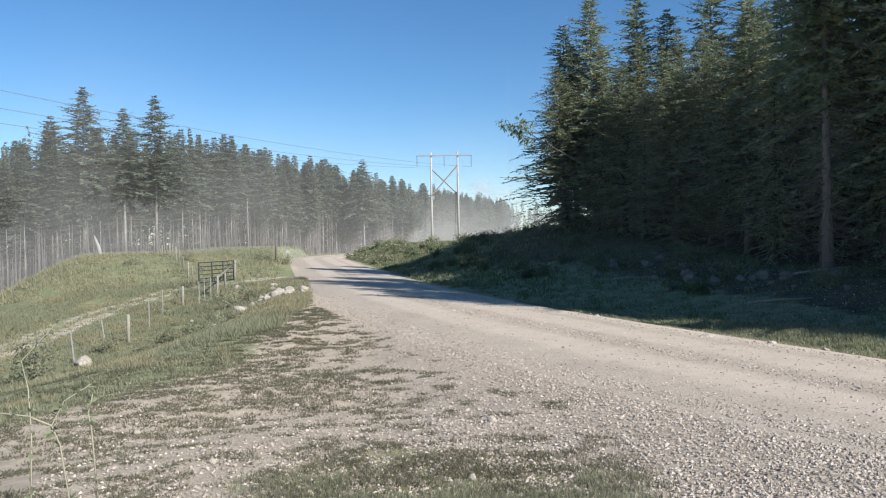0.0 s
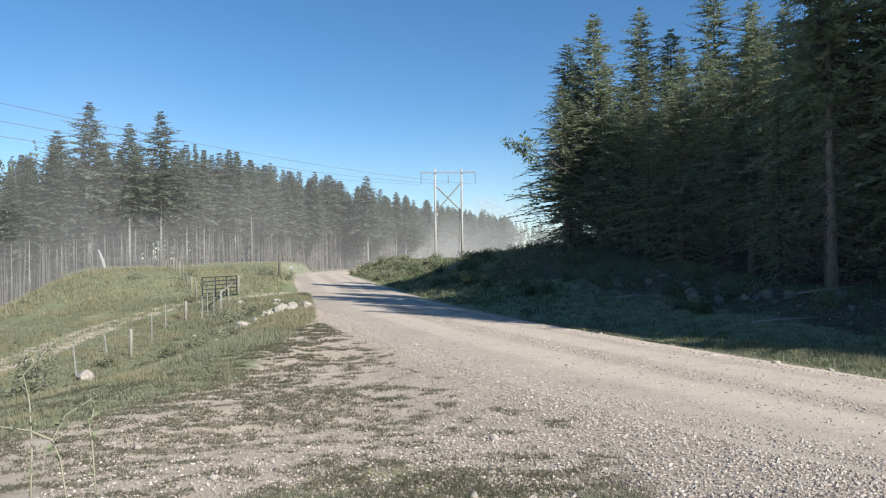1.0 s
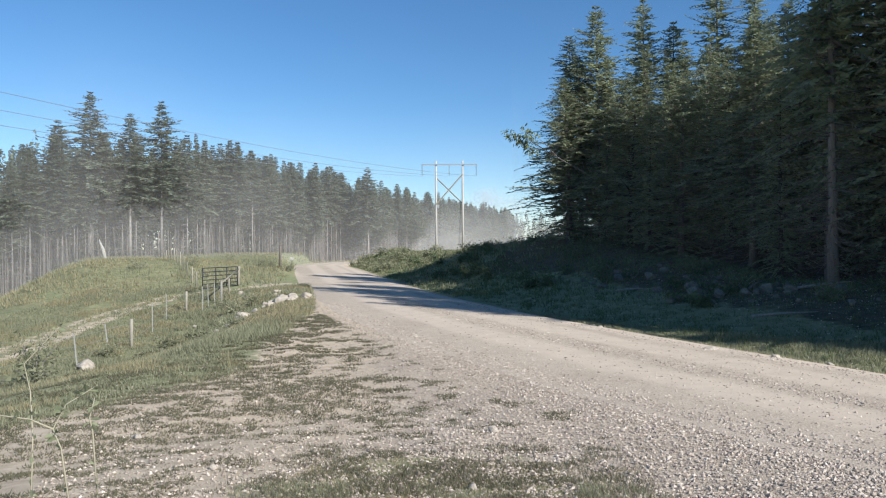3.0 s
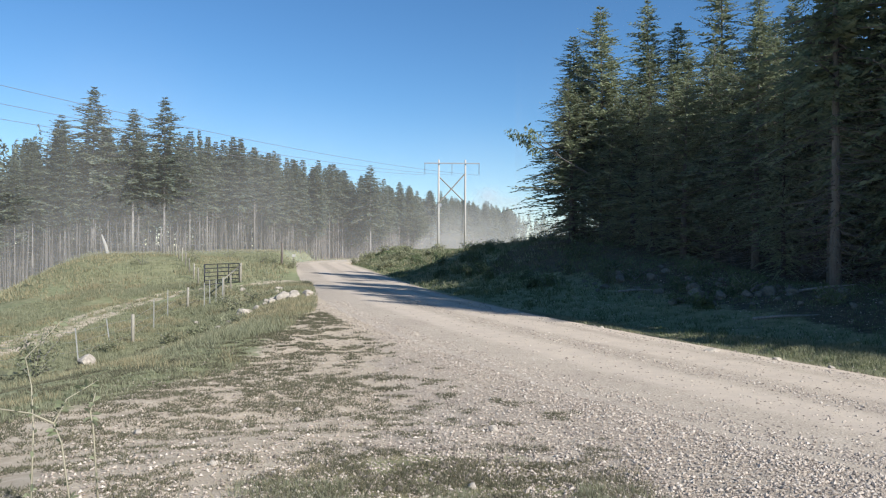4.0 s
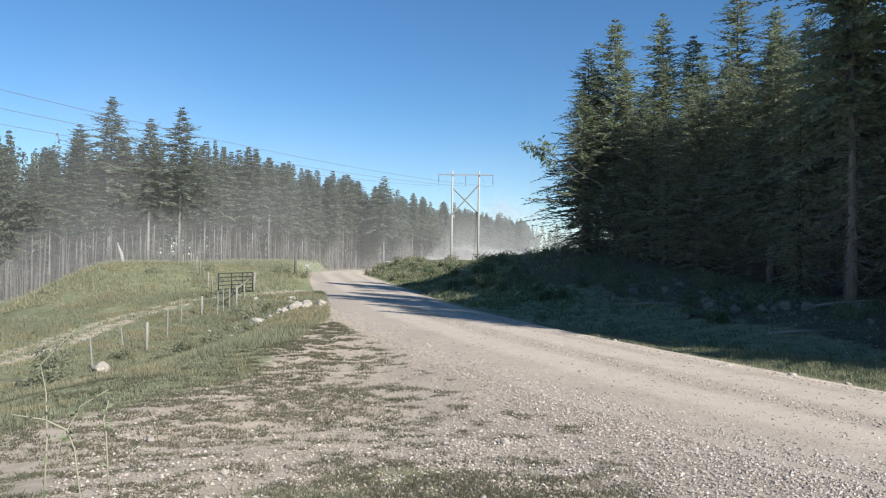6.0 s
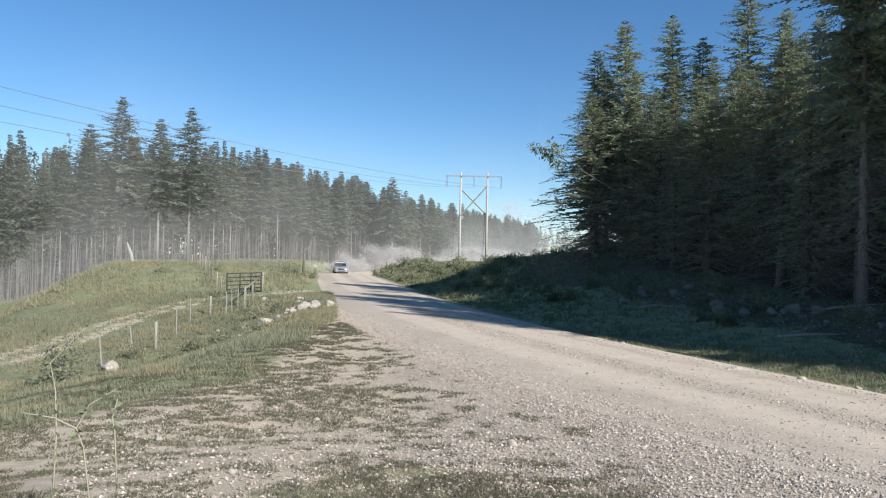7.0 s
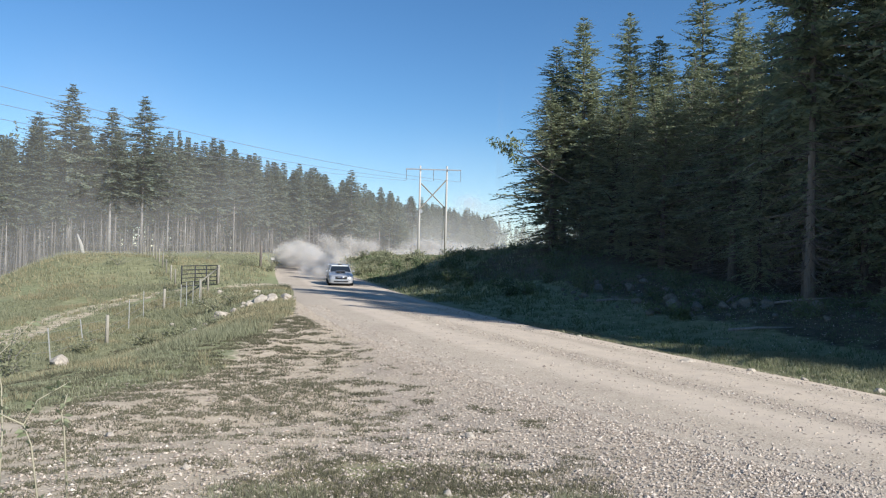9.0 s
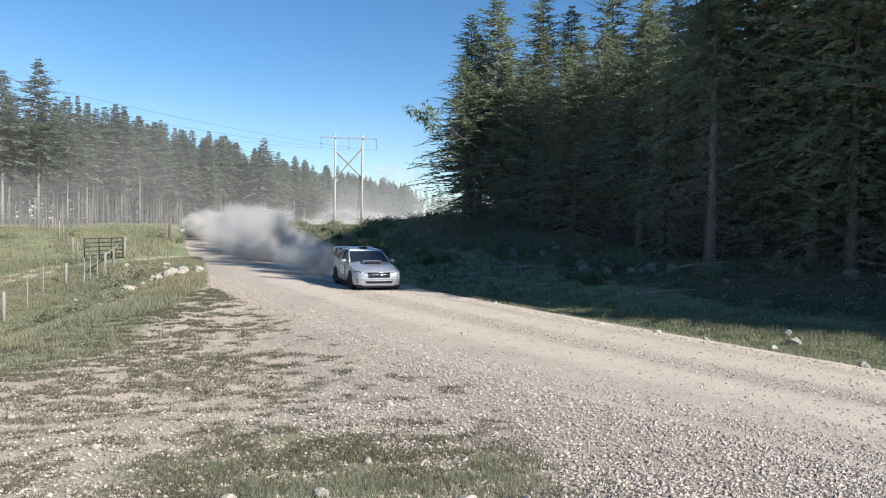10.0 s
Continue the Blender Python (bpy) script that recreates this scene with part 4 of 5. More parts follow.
def build_leafy_branch():
    """A slim broad-leaved tree among the spruces; one bough reaches out over the verge."""
    rng = np.random.default_rng(62)
    root = tagged(new("aspen_sapling"), "slim leafy tree reaching out from the dark spruces", "tree")
    x, y = 9.6, 44.8
    root.location = (x, y, on_land(x, y))
    g = root.location.z
    child("trunk", mesh_of("trunk", *tube([(0, 0, -0.3), (-0.2, 0, 3), (-0.8, 0, 5.6 - g * 0.5), (-2.6, -0.3, 8.0 - g)], [0.07, 0.06, 0.045, 0.03], 7), BARK_DARK, True), root)
    tris = []
    for tip in ((-5.8, -0.5, 9.5 - g), (-5.3, -0.2, 9.2 - g), (-4.7, -0.6, 9.6 - g), (-4.6, -0.3, 8.6 - g)):
        a = Vector((-2.6, -0.3, 8.0 - g))
        child("bough", mesh_of("bough", *tube([a, a.lerp(Vector(tip), 0.55) + Vector((0, 0, 0.25)), tip], [0.022, 0.015, 0.005], 5), BARK_DARK), root)
        for _ in range(110):
            p = np.array(a.lerp(Vector(tip), 0.62 + 0.4 * rng.random() ** 0.7)) + rng.normal(0, 0.15, 3)
            d1, d2 = rng.normal(0, 0.075, 3), rng.normal(0, 0.075, 3)
            tris += [np.stack([p, p + d1, p + d2]), np.stack([p + d1, p + d2, p + d1 + d2])]
    child("foliage", tri_mesh("foliage", np.array(tris), SHRUB), root)


DRY_STEM = plain("dry_stem", (0.30, 0.27, 0.19), 0.8)
WEED = foliage("weed_leaves", (0.12, 0.14, 0.07), (0.34, 0.35, 0.22), 2.0, 0.35)
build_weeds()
build_leafy_branch()


def build_deadwood():
    for k, (x, y, l, turn, up) in enumerate([(10.5, 22.4, 2.4, 8, 2), (13.5, 26.0, 1.8, -25, 8), (12.0, 28.0, 1.5, 40, 12), (16.5, 25.5, 2.0, 15, 5), (8.0, 31.0, 1.4, -15, 4)]):
        me = mesh_of("fallen_branch", *tube([(-l / 2, 0, 0), (-l * 0.1, 0.08, 0.03), (l / 2, 0, 0.02)], [0.05, 0.04, 0.015], 6), BARK, True)
        ob = tagged(new("fallen_branch", me), "bare grey fallen branch on the shaded bank", "branch", "fallen branches")
        ob.location = (x, y, on_land(x, y) + 0.06 + l / 2 * math.sin(radians(up)) * 0.8)
        ob.rotation_euler = (0, radians(-up), radians(turn))
    x, y = -38.2, 83.0
    ob = tagged(new("broken_stump", mesh_of("broken_stump", *tube([(0, 0, -0.3), (-0.3, 0, 1.0), (-0.75, 0, 2.2)], [0.22, 0.2, 0.08], 8), POLE_WOOD, True)), "pale leaning broken stump before the wood", "stump")
    ob.location = (x, y, on_land(x, y))


build_deadwood()


# ---- the car ----
def loft(sections, close=True):
    """bmesh through rings of points, capped at both ends."""
    bm = bmesh.new()
    rings = [[bm.verts.new(p) for p in ring] for ring in sections]
    for a, b in zip(rings, rings[1:]):
        for i in range(len(a)):
            j = (i + 1) % len(a)
            bm.faces.new((a[i], a[j], b[j], b[i]))
    bm.faces.new(rings[0][::-1])
    bm.faces.new(rings[-1])
    bmesh.ops.recalc_face_normals(bm, faces=bm.faces[:])
    return bm


def hull_ring(y, w, top, bot, crown=0.03, tuck=0.08):
    """One ring of the body: from the middle of the top, round both flanks."""
    belt = bot + (top - bot) * 0.62
    half = [(0, top + crown), (w * 0.45, top + crown * 0.75), (w * 0.80, top), (w * 0.955, top - 0.06), (w, belt), (w, bot + 0.2), (w - 0.025, bot + 0.05), (w - tuck - 0.1, bot), (0, bot)]
    return [(x, y, z) for x, z in half] + [(-x, y, z) for x, z in reversed(half[1:-1])]


def quad_panel(points, thick, way):
    """A thin solid panel: an outline pushed by thick along way."""
    bm = bmesh.new()
    way = Vector(way) * thick
    a = [bm.verts.new(Vector(p)) for p in points]
    b = [bm.verts.new(Vector(p) + way) for p in points]
    n = len(a)
    bm.faces.new(a)
    bm.faces.new(b[::-1])
    for i in range(n):
        bm.faces.new((a[i], b[i], b[(i + 1) % n], a[(i + 1) % n]))
    bmesh.ops.recalc_face_normals(bm, faces=bm.faces[:])
    return bm


def lathe(profile, steps, axis_x):
    """Turn a profile of (radius, x) about the x axis through axis_x."""
    bm = bmesh.new()
    rings = []
    for r, x in profile:
        rings.append([bm.verts.new((x + axis_x, r * math.cos(2 * math.pi * k / steps), r * math.sin(2 * math.pi * k / steps))) for k in range(steps)])
    for a, b in zip(rings, rings[1:]):
        for k in range(steps):
            bm.faces.new((a[k], a[(k + 1) % steps], b[(k + 1) % steps], b[k]))
    bm.faces.new(rings[0][::-1])
    bm.faces.new(rings[-1])
    bmesh.ops.recalc_face_normals(bm, faces=bm.faces[:])
    return bm


def car_paint():
    n = Nodes("silver_car_paint")
    f = n.math("ADD", n.math("MULTIPLY", n.noise(3.0, 5), 0.6), n.math("MULTIPLY", n.noise(40.0, 3), 0.4))
    n.bsdf.inputs["Coat Weight"].default_value = 0.6
    n.bsdf.inputs["Coat Roughness"].default_value = 0.12
    return n.done(n.ramp(f, [(0.3, (0.35, 0.35, 0.36)), (0.7, (0.43, 0.43, 0.445))]), 0.33, 0.35, 0.5)


def build_car():
    paint = car_paint()
    black = plain("black_plastic", (0.015, 0.015, 0.017), 0.7, 0, 0.15, 6.0, 0.15)
    rubber = plain("dusty_tyre_rubber", (0.05, 0.046, 0.042), 0.9)
    alloy = plain("dark_alloy", (0.16, 0.16, 0.165), 0.45, 0.7)
    chrome = plain("bright_trim", (0.65, 0.65, 0.66), 0.25, 0.9, 0.05)
    glass = Nodes("tinted_car_glass").done((0.018, 0.022, 0.027), 0.06, 0.0, 0.6)
    lens = Nodes("lamp_lens").done((0.24, 0.26, 0.29), 0.12, 0.4, 0.6)
    glow = Nodes("lit_headlamp")
    glow.bsdf.inputs["Emission Color"].default_value = (0.9, 0.95, 1.0, 1)
    glow.bsdf.inputs["Emission Strength"].default_value = 0.15
    glow = glow.done((0.35, 0.37, 0.4), 0.45)
    blue = plain("dark_blue_decal", (0.03, 0.05, 0.16), 0.4)
    red = Nodes("tail_lamp").done((0.35, 0.02, 0.02), 0.2)

    car = tagged(new("rally_car"), "silver rally sedan with bonnet scoop and rear wing", "car")
    # front at -y
    spec = [(-2.28, 0.60, 0.60, 0.24), (-2.24, 0.74, 0.67, 0.19), (-2.12, 0.84, 0.735, 0.17), (-1.9, 0.885, 0.80, 0.17), (-1.55, 0.90, 0.86, 0.18), (-1.1, 0.895, 0.93, 0.18), (-0.72, 0.89, 0.99, 0.18),
            (0.0, 0.89, 1.0, 0.18), (0.8, 0.895, 1.02, 0.18), (1.35, 0.90, 1.05, 0.19), (1.75, 0.885, 1.08, 0.22), (2.08, 0.85, 1.07, 0.28), (2.24, 0.78, 1.0, 0.33), (2.28, 0.66, 0.9, 0.42)]
    body = part("body", loft([hull_ring(*q) for q in spec]), paint, car, smooth=True)
    # cabin
    top = [(-0.60, 0.10), (0.60, 0.10), (0.60, 1.1), (-0.60, 1.1)]
    low = [(-0.78, -0.80), (0.78, -0.80), (0.76, 1.78), (-0.76, 1.78)]
    cabin = bmesh.new()
    rows = []
    for u in (0.0, 0.55, 1.0):
        bow = 0.05 * math.sin(u * math.pi)
        rows.append([cabin.verts.new(((1 + bow * 0.6) * (lx + (tx - lx) * u), ly + (ty - ly) * u + (-bow if ly < 0 else bow), 0.98 + 0.45 * u)) for (lx, ly), (tx, ty) in zip(low, top)])
    for a, b in zip(rows, rows[1:]):
        for i in range(4):
            cabin.faces.new((a[i], a[(i + 1) % 4], b[(i + 1) % 4], b[i]))
    cabin.faces.new(rows[0][::-1])
    cabin.faces.new(rows[-1])
    bmesh.ops.bevel(cabin, geom=[e for e in cabin.edges if abs(e.verts[0].co.z - e.verts[1].co.z) > 0.1], offset=0.05, segments=3, affect="EDGES")
    part("window_glass", cabin, glass, car, "dark tinted cabin windows", True)
    roof_rings = []
    for y, w, z in ((0.04, 0.53, 1.405), (0.10, 0.61, 1.43), (0.3, 0.64, 1.46), (0.65, 0.65, 1.475), (0.95, 0.635, 1.46), (1.1, 0.61, 1.435), (1.16, 0.55, 1.415)):
        roof_rings.append([(0, y, z + 0.012), (w * 0.6, y, z + 0.004), (w * 0.95, y, z - 0.02), (w, y, z - 0.05), (0, y, z - 0.05), (-w, y, z - 0.05), (-w * 0.95, y, z - 0.02), (-w * 0.6, y, z + 0.004)])
    part("roof", loft(roof_rings), paint, car, "silver roof panel", True)
    for sx in (-1, 1):
        for pts, r in (([(0.79, -0.80, 0.98), (0.715, -0.35, 1.24), (0.61, 0.10, 1.435)], 0.032), ([(0.79, 0.62, 0.98), (0.73, 0.62, 1.22), (0.63, 0.62, 1.44)], 0.032),
                       ([(0.77, 1.72, 1.0), (0.70, 1.45, 1.24), (0.61, 1.1, 1.43)], 0.05), ([(0.80, -0.8, 0.99), (0.80, 0.6, 1.0), (0.78, 1.72, 1.03)], 0.03)):
            v, f = tube([(sx * x, y, z) for x, y, z in pts], [r] * 3, 8)
            child("pillar", mesh_of("pillar", v, f, paint, True), car)
    # banner along the top of the windscreen
    part("windscreen_banner", quad_panel([(-0.62, -0.045, 1.37), (0.62, -0.045, 1.37), (0.60, 0.05, 1.42), (-0.60, 0.05, 1.42)], 0.012, (0, -0.7, 0.7)), WHITE, car, "pale strip across the windscreen top")
    # bonnet scoop
    scoop = loft([[(-0.36, -1.28, 0.965), (0.36, -1.28, 0.965), (0.33, -1.26, 1.05), (-0.33, -1.26, 1.05)],
                  [(-0.37, -1.0, 1.0), (0.37, -1.0, 1.0), (0.33, -1.0, 1.075), (-0.33, -1.0, 1.075)], [(-0.34, -0.72, 1.0), (0.34, -0.72, 1.0), (0.30, -0.74, 1.035), (-0.30, -0.74, 1.035)]])
    sc = part("bonnet_scoop", scoop, paint, car, "raised scoop on the bonnet", True)
    part("scoop_mouth", quad_panel([(-0.345, -1.288, 0.968), (0.345, -1.288, 0.968), (0.315, -1.272, 1.046), (-0.315, -1.272, 1.046)], 0.01, (0, -1, 0)), black, sc)
    # face: grille, intake, lamps
    grille = part("grille", quad_panel([(-0.40, -2.275, 0.50), (0.40, -2.275, 0.50), (0.44, -2.235, 0.69), (-0.44, -2.235, 0.69)], 0.03, (0, -1, 0)), black, car, "black hexagonal grille with bright trim")
    child("trim", mesh_of("trim", *tube([(-0.43, -2.30, 0.685), (0, -2.315, 0.695), (0.43, -2.30, 0.685)], [0.014] * 3, 6), chrome, True), grille)
    child("bar", mesh_of("bar", *tube([(-0.41, -2.315, 0.60), (0.41, -2.315, 0.60)], [0.014] * 2, 6), chrome, True), grille)
    part("badge", box_bm(0.12, 0.02, 0.06, (0, -2.325, 0.605), 0.008), blue, grille)
    part("lower_intake", quad_panel([(-0.46, -2.29, 0.29), (0.46, -2.29, 0.29), (0.54, -2.28, 0.375), (-0.54, -2.28, 0.375)], 0.02, (0, -1, 0)), black, car, "wide black lower intake")
    part("front_splitter", box_bm(1.66, 0.5, 0.05, (0, -2.08, 0.16), 0.02), black, car, "black front lip")
    part("bumper_blade", box_bm(1.30, 0.05, 0.05, (0, -2.285, 0.445), 0.015), paint, car)
    for sx in (-1, 1):
        lamp = part("headlight", quad_panel([(sx * 0.46, -2.235, 0.585), (sx * 0.80, -2.125, 0.60), (sx * 0.875, -1.90, 0.69), (sx * 0.86, -1.88, 0.745), (sx * 0.70, -2.16, 0.73), (sx * 0.50, -2.225, 0.69)], 0.03, (0.25 * sx, -1, 0.1)), lens, car, "swept clear headlight")
        bulb = lathe([(0.0001, 0.0), (0.04, 0.0), (0.045, 0.02), (0.0001, 0.045)], 14, 0)
        bmesh.ops.transform(bulb, matrix=Matrix.Translation((sx * 0.62, -2.205, 0.655)) @ Matrix.Rotation(radians(-90), 4, "Z"), verts=bulb.verts[:])
        part("bulb", bulb, glow, lamp, "glowing white headlight bulb", True)
        fog = part("fog_lamp_bezel", quad_panel([(sx * 0.62, -2.225, 0.29), (sx * 0.80, -2.13, 0.30), (sx * 0.84, -2.09, 0.47), (sx * 0.66, -2.21, 0.48)], 0.03, (0.3 * sx, -1, 0)), black, car, "black bezel round the fog lamp")
        fl = lathe([(0.0001, 0), (0.06, 0), (0.06, 0.02), (0.0001, 0.03)], 12, 0)
        bmesh.ops.transform(fl, matrix=Matrix.Translation((sx * 0.735, -2.20, 0.385)) @ Matrix.Rotation(radians(-90 + 20 * sx), 4, "Z"), verts=fl.verts[:])
        part("fog_lamp", fl, lens, fog, "", True)
        mirror = part("door_mirror", box_bm(0.20, 0.12, 0.12, (sx * 0.97, -0.60, 1.03), 0.04), paint, car, "", True)
        part("mirror_arm", box_bm(0.12, 0.06, 0.04, (sx * 0.88, -0.6, 1.0), 0.012), black, mirror)
        part("side_skirt", box_bm(0.06, 2.0, 0.12, (sx * 0.885, 0.02, 0.20), 0.02), black, car)
        part("door_decal", box_bm(0.008, 0.75, 0.34, (sx * 0.897, 0.05, 0.66), 0.003), WHITE, car, "pale square decal on the door")
        part("flank_stripe", box_bm(0.006, 1.1, 0.10, (sx * 0.902, 1.35, 0.52), 0.002), blue, car, "dark blue stripe on the flank")
        part("door_seam", box_bm(0.006, 0.015, 0.62, (sx * 0.8945, -0.42, 0.62)), black, car)
        part("door_seam", box_bm(0.006, 0.015, 0.62, (sx * 0.8965, 0.6, 0.62)), black, car)
        part("door_handle", box_bm(0.025, 0.18, 0.03, (sx * 0.90, 0.42, 0.82), 0.008), paint, car)
        part("tail_lamp", box_bm(0.34, 0.12, 0.15, (sx * 0.62, 2.22, 0.86), 0.03), red, car)
        for y in (-1.36, 1.29):
            arch = lathe([(0.0001, 0), (0.375, 0), (0.385, 0.012), (0.375, 0.018), (0.0001, 0.018)], 28, 0)
            bmesh.ops.transform(arch, matrix=Matrix.Translation((sx * 0.90 - 0.006, y, 0.335)), verts=arch.verts[:])
            part("wheel_arch", arch, black, car, "", True)
            part("mud_flap", box_bm(0.24, 0.015, 0.26, (sx * 0.82, y + 0.40, 0.24), 0.004), black, car)
    # rear wing on two stays
    wing = part("rear_wing", loft([[(-0.78, 1.98 + 0.02, 1.40), (0.78, 2.0, 1.40), (0.78, 2.0, 1.425), (-0.78, 2.0, 1.425)], [(-0.78, 2.15, 1.405), (0.78, 2.15, 1.405), (0.78, 2.15, 1.445), (-0.78, 2.15, 1.445)],
                                   [(-0.78, 2.3, 1.44), (0.78, 2.3, 1.44), (0.78, 2.3, 1.455), (-0.78, 2.3, 1.455)]]), paint, car, "tall silver rear wing")
    for sx in (-1, 1):
        part("end_plate", box_bm(0.02, 0.36, 0.20, (sx * 0.79, 2.14, 1.37), 0.008), paint, wing)
        part("wing_stay", quad_panel([(sx * 0.62, 1.95, 1.07), (sx * 0.62, 2.15, 1.07), (sx * 0.62, 2.25, 1.41), (sx * 0.62, 2.05, 1.41)], 0.03, (1, 0, 0)), paint, wing)
    part("roof_vent", box_bm(0.28, 0.3, 0.06, (0, 0.32, 1.49), 0.02), black, car, "black vent on the roof")
    part("aerial", box_bm(0.012, 0.012, 0.3, (0.2, 0.9, 1.6), 0.003), black, car)
    # wheels: tyre and spoked rim, each turning on its own axle
    wheels = []
    for sx in (-1, 1):
        for y in (-1.36, 1.29):
            wheel = child("wheel", None, car)
            wheel.location = (sx * 0.80, y, 0.325)
            part("tyre", lathe([(0.20, -0.10), (0.29, -0.115), (0.318, -0.095), (0.325, -0.04), (0.325, 0.04), (0.318, 0.095), (0.29, 0.115), (0.20, 0.10)], 28, 0), rubber, wheel, "", True)
            rim = lathe([(0.05, -0.02), (0.19, -0.02), (0.215, 0.085), (0.195, 0.10), (0.18, 0.05), (0.05, 0.05)] if sx > 0 else [(0.05, 0.02), (0.19, 0.02), (0.215, -0.085), (0.195, -0.10), (0.18, -0.05), (0.05, -0.05)], 28, 0)
            for k in range(5):
                spoke = bmesh.ops.create_cube(rim, size=1, matrix=Matrix.Rotation(2 * math.pi * k / 5, 4, "X") @ Matrix.Translation((sx * 0.085, 0, 0.12)) @ Matrix.Diagonal((0.03, 0.05, 0.2, 1)))
            part("rim", rim, alloy, wheel, "dark five-spoke alloy rim")
            wheels.append(wheel)
    return car, wheels


CAR, WHEELS = build_car()


# ---- dust ----
def dust_material(name, colour, solid=None):
    n = Nodes(name)
    col = n.ramp(n.noise(0.7, 3), [(0.3, tuple(0.9 * c for c in colour)), (0.7, tuple(min(1, 1.08 * c) for c in colour))])
    n.done(col, 1.0, 0, 0.0)
    tr = n.add("ShaderNodeBsdfTranslucent")
    n.link(col, tr.inputs[0])
    mx = n.add("ShaderNodeMixShader")
    mx.inputs[0].default_value = 0.5
    n.link(n.bsdf.outputs[0], mx.inputs[1])
    n.link(tr.outputs[0], mx.inputs[2])
    clear = n.add("ShaderNodeBsdfTransparent")
    thin = n.add("ShaderNodeMixShader")
    if solid is None:
        n.link(n.add("ShaderNodeAttribute", attribute_name="thick").outputs["Fac"], thin.inputs[0])
    else:
        thin.inputs[0].default_value = solid
    n.link(clear.outputs[0], thin.inputs[1])
    n.link(mx.outputs[0], thin.inputs[2])
    n.link(thin.outputs[0], n.out.inputs[0])
    return n.mat


DUST = dust_material("road_dust", (0.86, 0.81, 0.75), 0.27)


def specks(rng, centres, leg):
    d1 = rng.normal(0, 1, centres.shape)
    d1 /= np.linalg.norm(d1, axis=1)[:, None]
    d2 = np.cross(d1, rng.normal(0, 1, centres.shape))
    d2 /= np.linalg.norm(d2, axis=1)[:, None]
    leg = np.asarray(leg).reshape(-1, 1)
    return np.stack([centres, centres + d1 * leg, centres + d2 * leg], 1)


def puff_mesh(seed, n=20000, leg=0.040):
    """A billow of fine specks about one metre in radius, lumpy, thin at its rim."""
    rng = np.random.default_rng(seed)
    lumps = rng.normal(0, 0.42, (8, 3)) * (1.1, 1.1, 0.75)
    c = lumps[rng.integers(0, 8, n)] + rng.normal(0, 0.22, (n, 3))
    return tri_mesh("dust_puff", specks(rng, c, leg), DUST)


PUFFS = [puff_mesh(70 + i) for i in range(4)]
NEAR_PUFFS = [puff_mesh(78 + i, 42000, 0.026) for i in range(3)]
FAR_PUFFS = [puff_mesh(75 + i, 9000, 0.060) for i in range(2)]


def build_haze():
    """Dust haze over the field and along the far road, put in as pale sheets."""
    rng = np.random.default_rng(80)
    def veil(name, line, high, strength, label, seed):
        """A wavy see-through sheet standing in for haze along a line, thinning upwards and towards its ends."""
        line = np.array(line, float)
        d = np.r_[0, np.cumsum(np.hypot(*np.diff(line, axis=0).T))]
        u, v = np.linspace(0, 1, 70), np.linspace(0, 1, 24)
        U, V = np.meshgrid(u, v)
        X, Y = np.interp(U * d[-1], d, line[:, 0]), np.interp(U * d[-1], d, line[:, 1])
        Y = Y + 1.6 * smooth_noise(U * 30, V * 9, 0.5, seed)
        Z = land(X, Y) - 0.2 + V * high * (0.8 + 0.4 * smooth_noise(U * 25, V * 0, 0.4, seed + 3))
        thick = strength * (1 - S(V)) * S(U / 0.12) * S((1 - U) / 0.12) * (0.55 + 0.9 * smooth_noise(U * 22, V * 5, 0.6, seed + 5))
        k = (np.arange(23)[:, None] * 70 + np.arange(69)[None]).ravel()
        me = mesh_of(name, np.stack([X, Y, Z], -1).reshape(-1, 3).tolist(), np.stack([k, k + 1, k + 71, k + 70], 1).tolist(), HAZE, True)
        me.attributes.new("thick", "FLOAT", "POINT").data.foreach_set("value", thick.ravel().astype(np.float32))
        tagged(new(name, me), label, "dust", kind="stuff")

    # faded pale sheets lay the haze over the wood and the far road
    far = "pale see-through sheet for the dust haze before the wood"
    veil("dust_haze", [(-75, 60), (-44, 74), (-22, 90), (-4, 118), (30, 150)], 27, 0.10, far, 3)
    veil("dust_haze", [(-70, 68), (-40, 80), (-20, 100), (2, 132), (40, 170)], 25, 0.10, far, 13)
    veil("dust_haze", [(-20, 140), (5, 158), (30, 200), (70, 240)], 15, 0.30, "pale see-through sheet for dust haze over the far road", 23)
    # added veil: its faint pale film lifts the blacks of the shaded bank
    veil("dust_haze", [(6.5, 62), (4.0, 42), (8.5, 26), (15.5, 13)], 15, 0.04, "faint see-through veil brightening the dark bank beside the road", 33)
    # a small far cloud low in the sky
    c = np.concatenate([rng.normal(0, 1, (k, 3)) * (w, 20, h) + (x0, 2600, z0) for x0, z0, w, h, k in ((150, 190, 26, 16, 5000), (205, 165, 60, 14, 5000), (118, 155, 45, 14, 2500), (260, 140, 60, 12, 2500))])
    tagged(new("cloud_backdrop", tri_mesh("cloud_backdrop", specks(rng, c, 2.2), CLOUD)), "small white cloud low over the far wood", "cloud", kind="structure")


CLOUD = dust_material("cloud_white", (0.88, 0.88, 0.9), 0.25)
HAZE = dust_material("haze_film", (0.80, 0.78, 0.75))
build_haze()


# ---- what moves ----
STEP = 0.5
START = int(np.argmin(np.abs(CENTRE[:, 1] - 101.7) + 1e3 * (CENTRE[:, 1] > 103)))
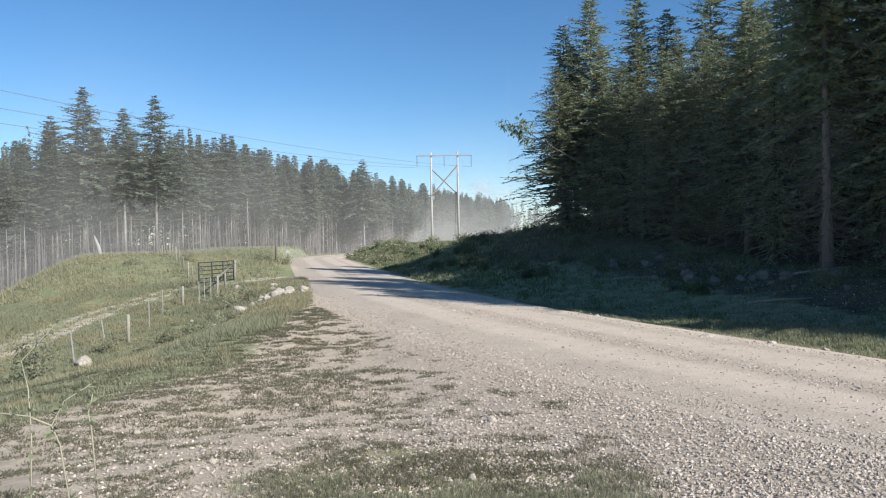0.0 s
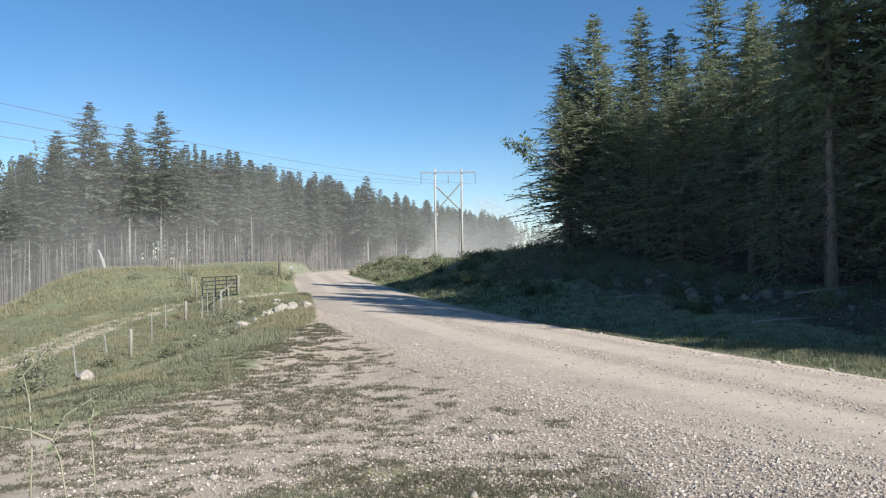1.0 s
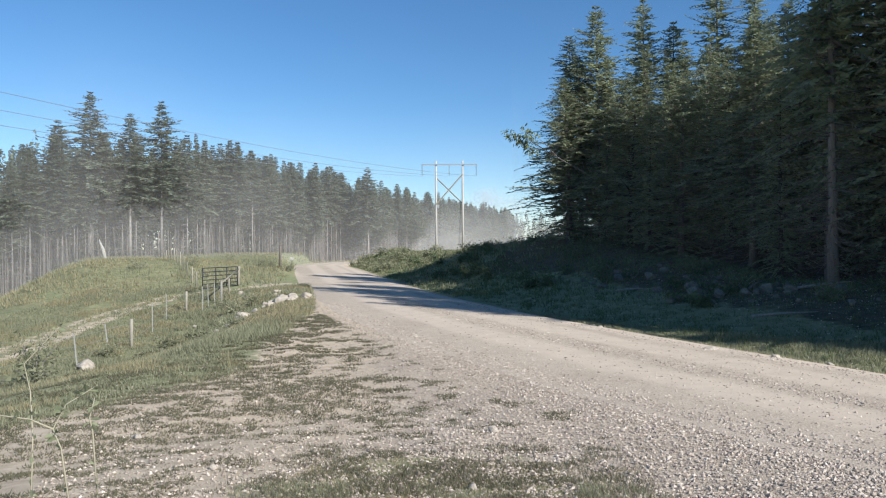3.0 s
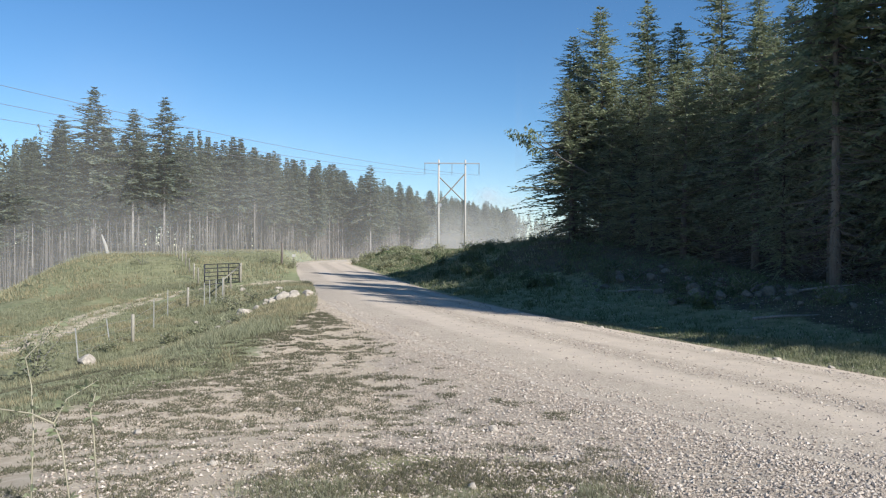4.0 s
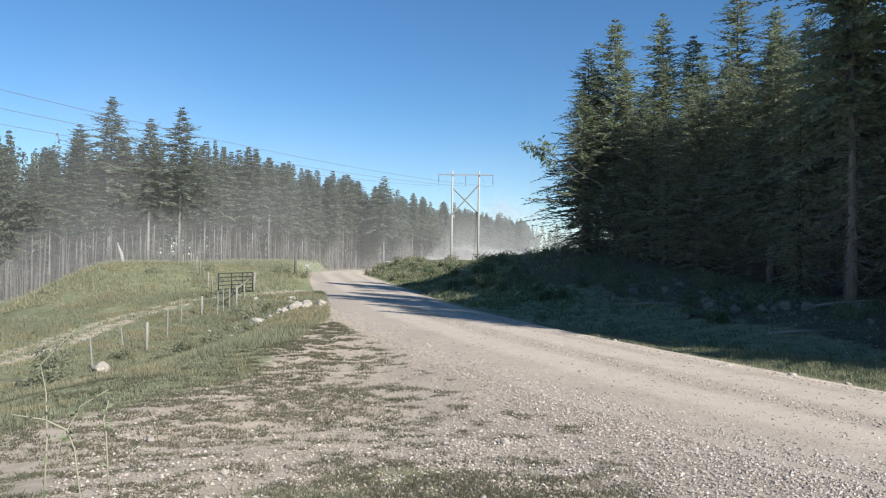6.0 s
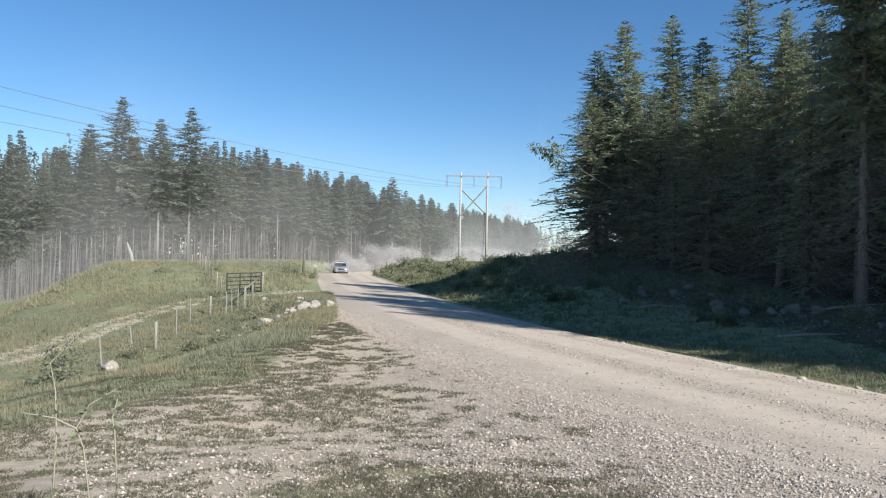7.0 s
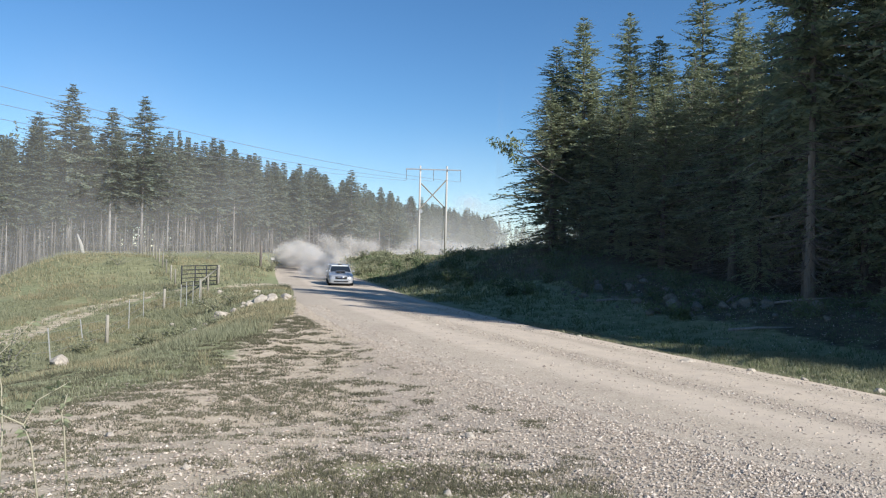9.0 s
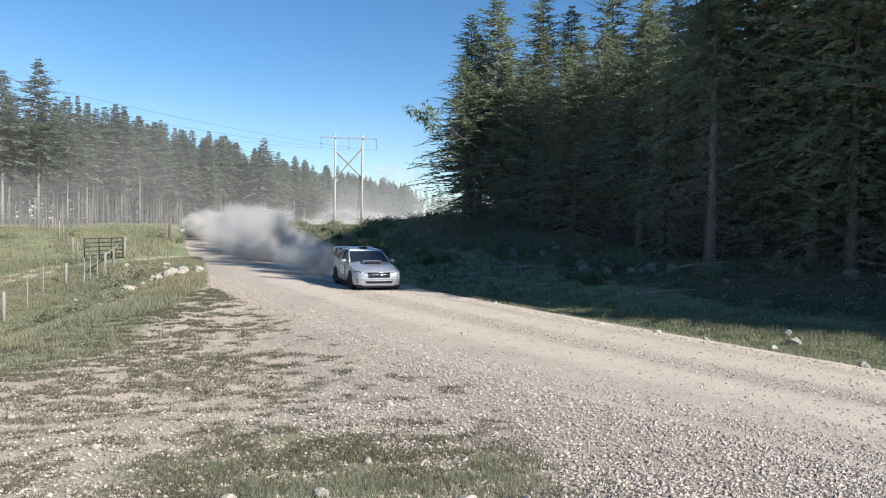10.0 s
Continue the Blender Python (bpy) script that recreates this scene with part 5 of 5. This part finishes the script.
# car's middle and heading while it is in view: seconds, x, y, degrees
SEEN = [(6.8, -17.3, 101.7, 15.0), (7.0, -17.1, 99.2, 13.0), (7.5, -15.95, 93.2, 10.5), (8.0, -13.35, 84.0, 12.0), (8.5, -10.5, 73.6, 11.5), (9.0, -6.4, 55.3, 9.5),
        (9.5, -3.0, 43.35, 10.5), (9.6, -2.28, 40.5, 11.0), (9.7, -1.5, 37.9, 11.5), (9.8, -0.7, 34.9, 12.0), (9.9, 0.13, 32.3, 12.0), (10.0, 0.91, 29.3, 12.0)]


def car_place(t):
    """The car's middle and heading at t seconds."""
    if t >= SEEN[0][0]:
        ts = [q[0] for q in SEEN]
        return tuple(float(np.interp(t, ts, [q[i] for q in SEEN])) for i in (1, 2, 3))
    d = 27.0 * (SEEN[0][0] - t)
    i = min(int(START + d / STEP), len(CENTRE) - 2)
    head = math.degrees(math.atan2(-TANGENT[i, 0], TANGENT[i, 1]))
    return float(CENTRE[i, 0]), float(CENTRE[i, 1]), head + 12 * max(0, 1 - (SEEN[0][0] - t) / 0.8)


def road_top(x, y):
    s, w = beside(np.array([x]), np.array([y]))
    s, w = float(s[0]), float(w[0])
    return on_land(x, y) + (0.05 if abs(s) < w - 0.5 else 0) + 0.03 + 0.04 * max(0, 1 - (s / w) ** 2)


def motions():
    times = [0.3 * k for k in range(23)] + [q[0] for q in SEEN]
    times = sorted(set(round(t, 2) for t in times if t < 6.75 or t >= 6.8))
    rows = []
    for t in times:
        x, y, head = car_place(t)
        rows.append((t, pose(x, y, road_top(x, y), 0.6, 0, head)))
    walk(CAR, rows)
    for wheel in WHEELS:
        at = wheel.location.copy()
        walk(wheel, [(k / 30, pose(at.x, at.y, at.z, 72 * k + 3 * (k % 2), 0, 0)) for k in range(301)])
    rng = np.random.default_rng(90)
    k, t = 0, 1.2
    while t < 9.97:
        for late in (0, 1):
            x, y, head = car_place(t)
            h = radians(head)
            if late and rng.random() < 0.35:
                continue
            back = 2.3 if not late else 3.4
            px, py = x - math.sin(h) * back + rng.normal(0, 0.5), y + math.cos(h) * back + rng.normal(0, 0.5)
            size = (1.1 + 0.4 * rng.random()) if not late else (1.7 + 0.6 * rng.random())
            size *= 1.25 if t < 6.4 else 1.0
            z = road_top(px, py)
            puff = tagged(new("dust_puff", NEAR_PUFFS[k % 3] if t > 8.6 else PUFFS[k % 4] if t > 6.4 else FAR_PUFFS[k % 2]), "billow of pale dust thrown up behind the car", "dust", "dust behind the car")
            puff.scale = (size, size, size * 0.85)
            up = t + (0.05 if not late else 0.4)
            high = z + size * (0.55 if not late else 0.75)
            turn = rng.random() * 300
            age = max(0.0, 10 - up)
            rows = [(0, pose(px, py, z - 5.5, 0, 0, turn)), (t, pose(px, py, z - 5.5, 0, 0, turn))]
            if up < 9.95:
                rows.append((up, pose(px - 0.1, py, high, 0, 0, turn + 8)))
            drift = min(age, 3.0)
            rows.append((10.0, pose(px - 0.45 * drift, py + 0.3 * drift, high + 0.18 * drift if up < 9.95 else z - 5, 0, 0, turn + 14 * min(age, 2))))
            walk(puff, rows)
            k += 1
        t += 0.2 if t < 6 else 0.10 if t < 8.8 else 0.075


motions()
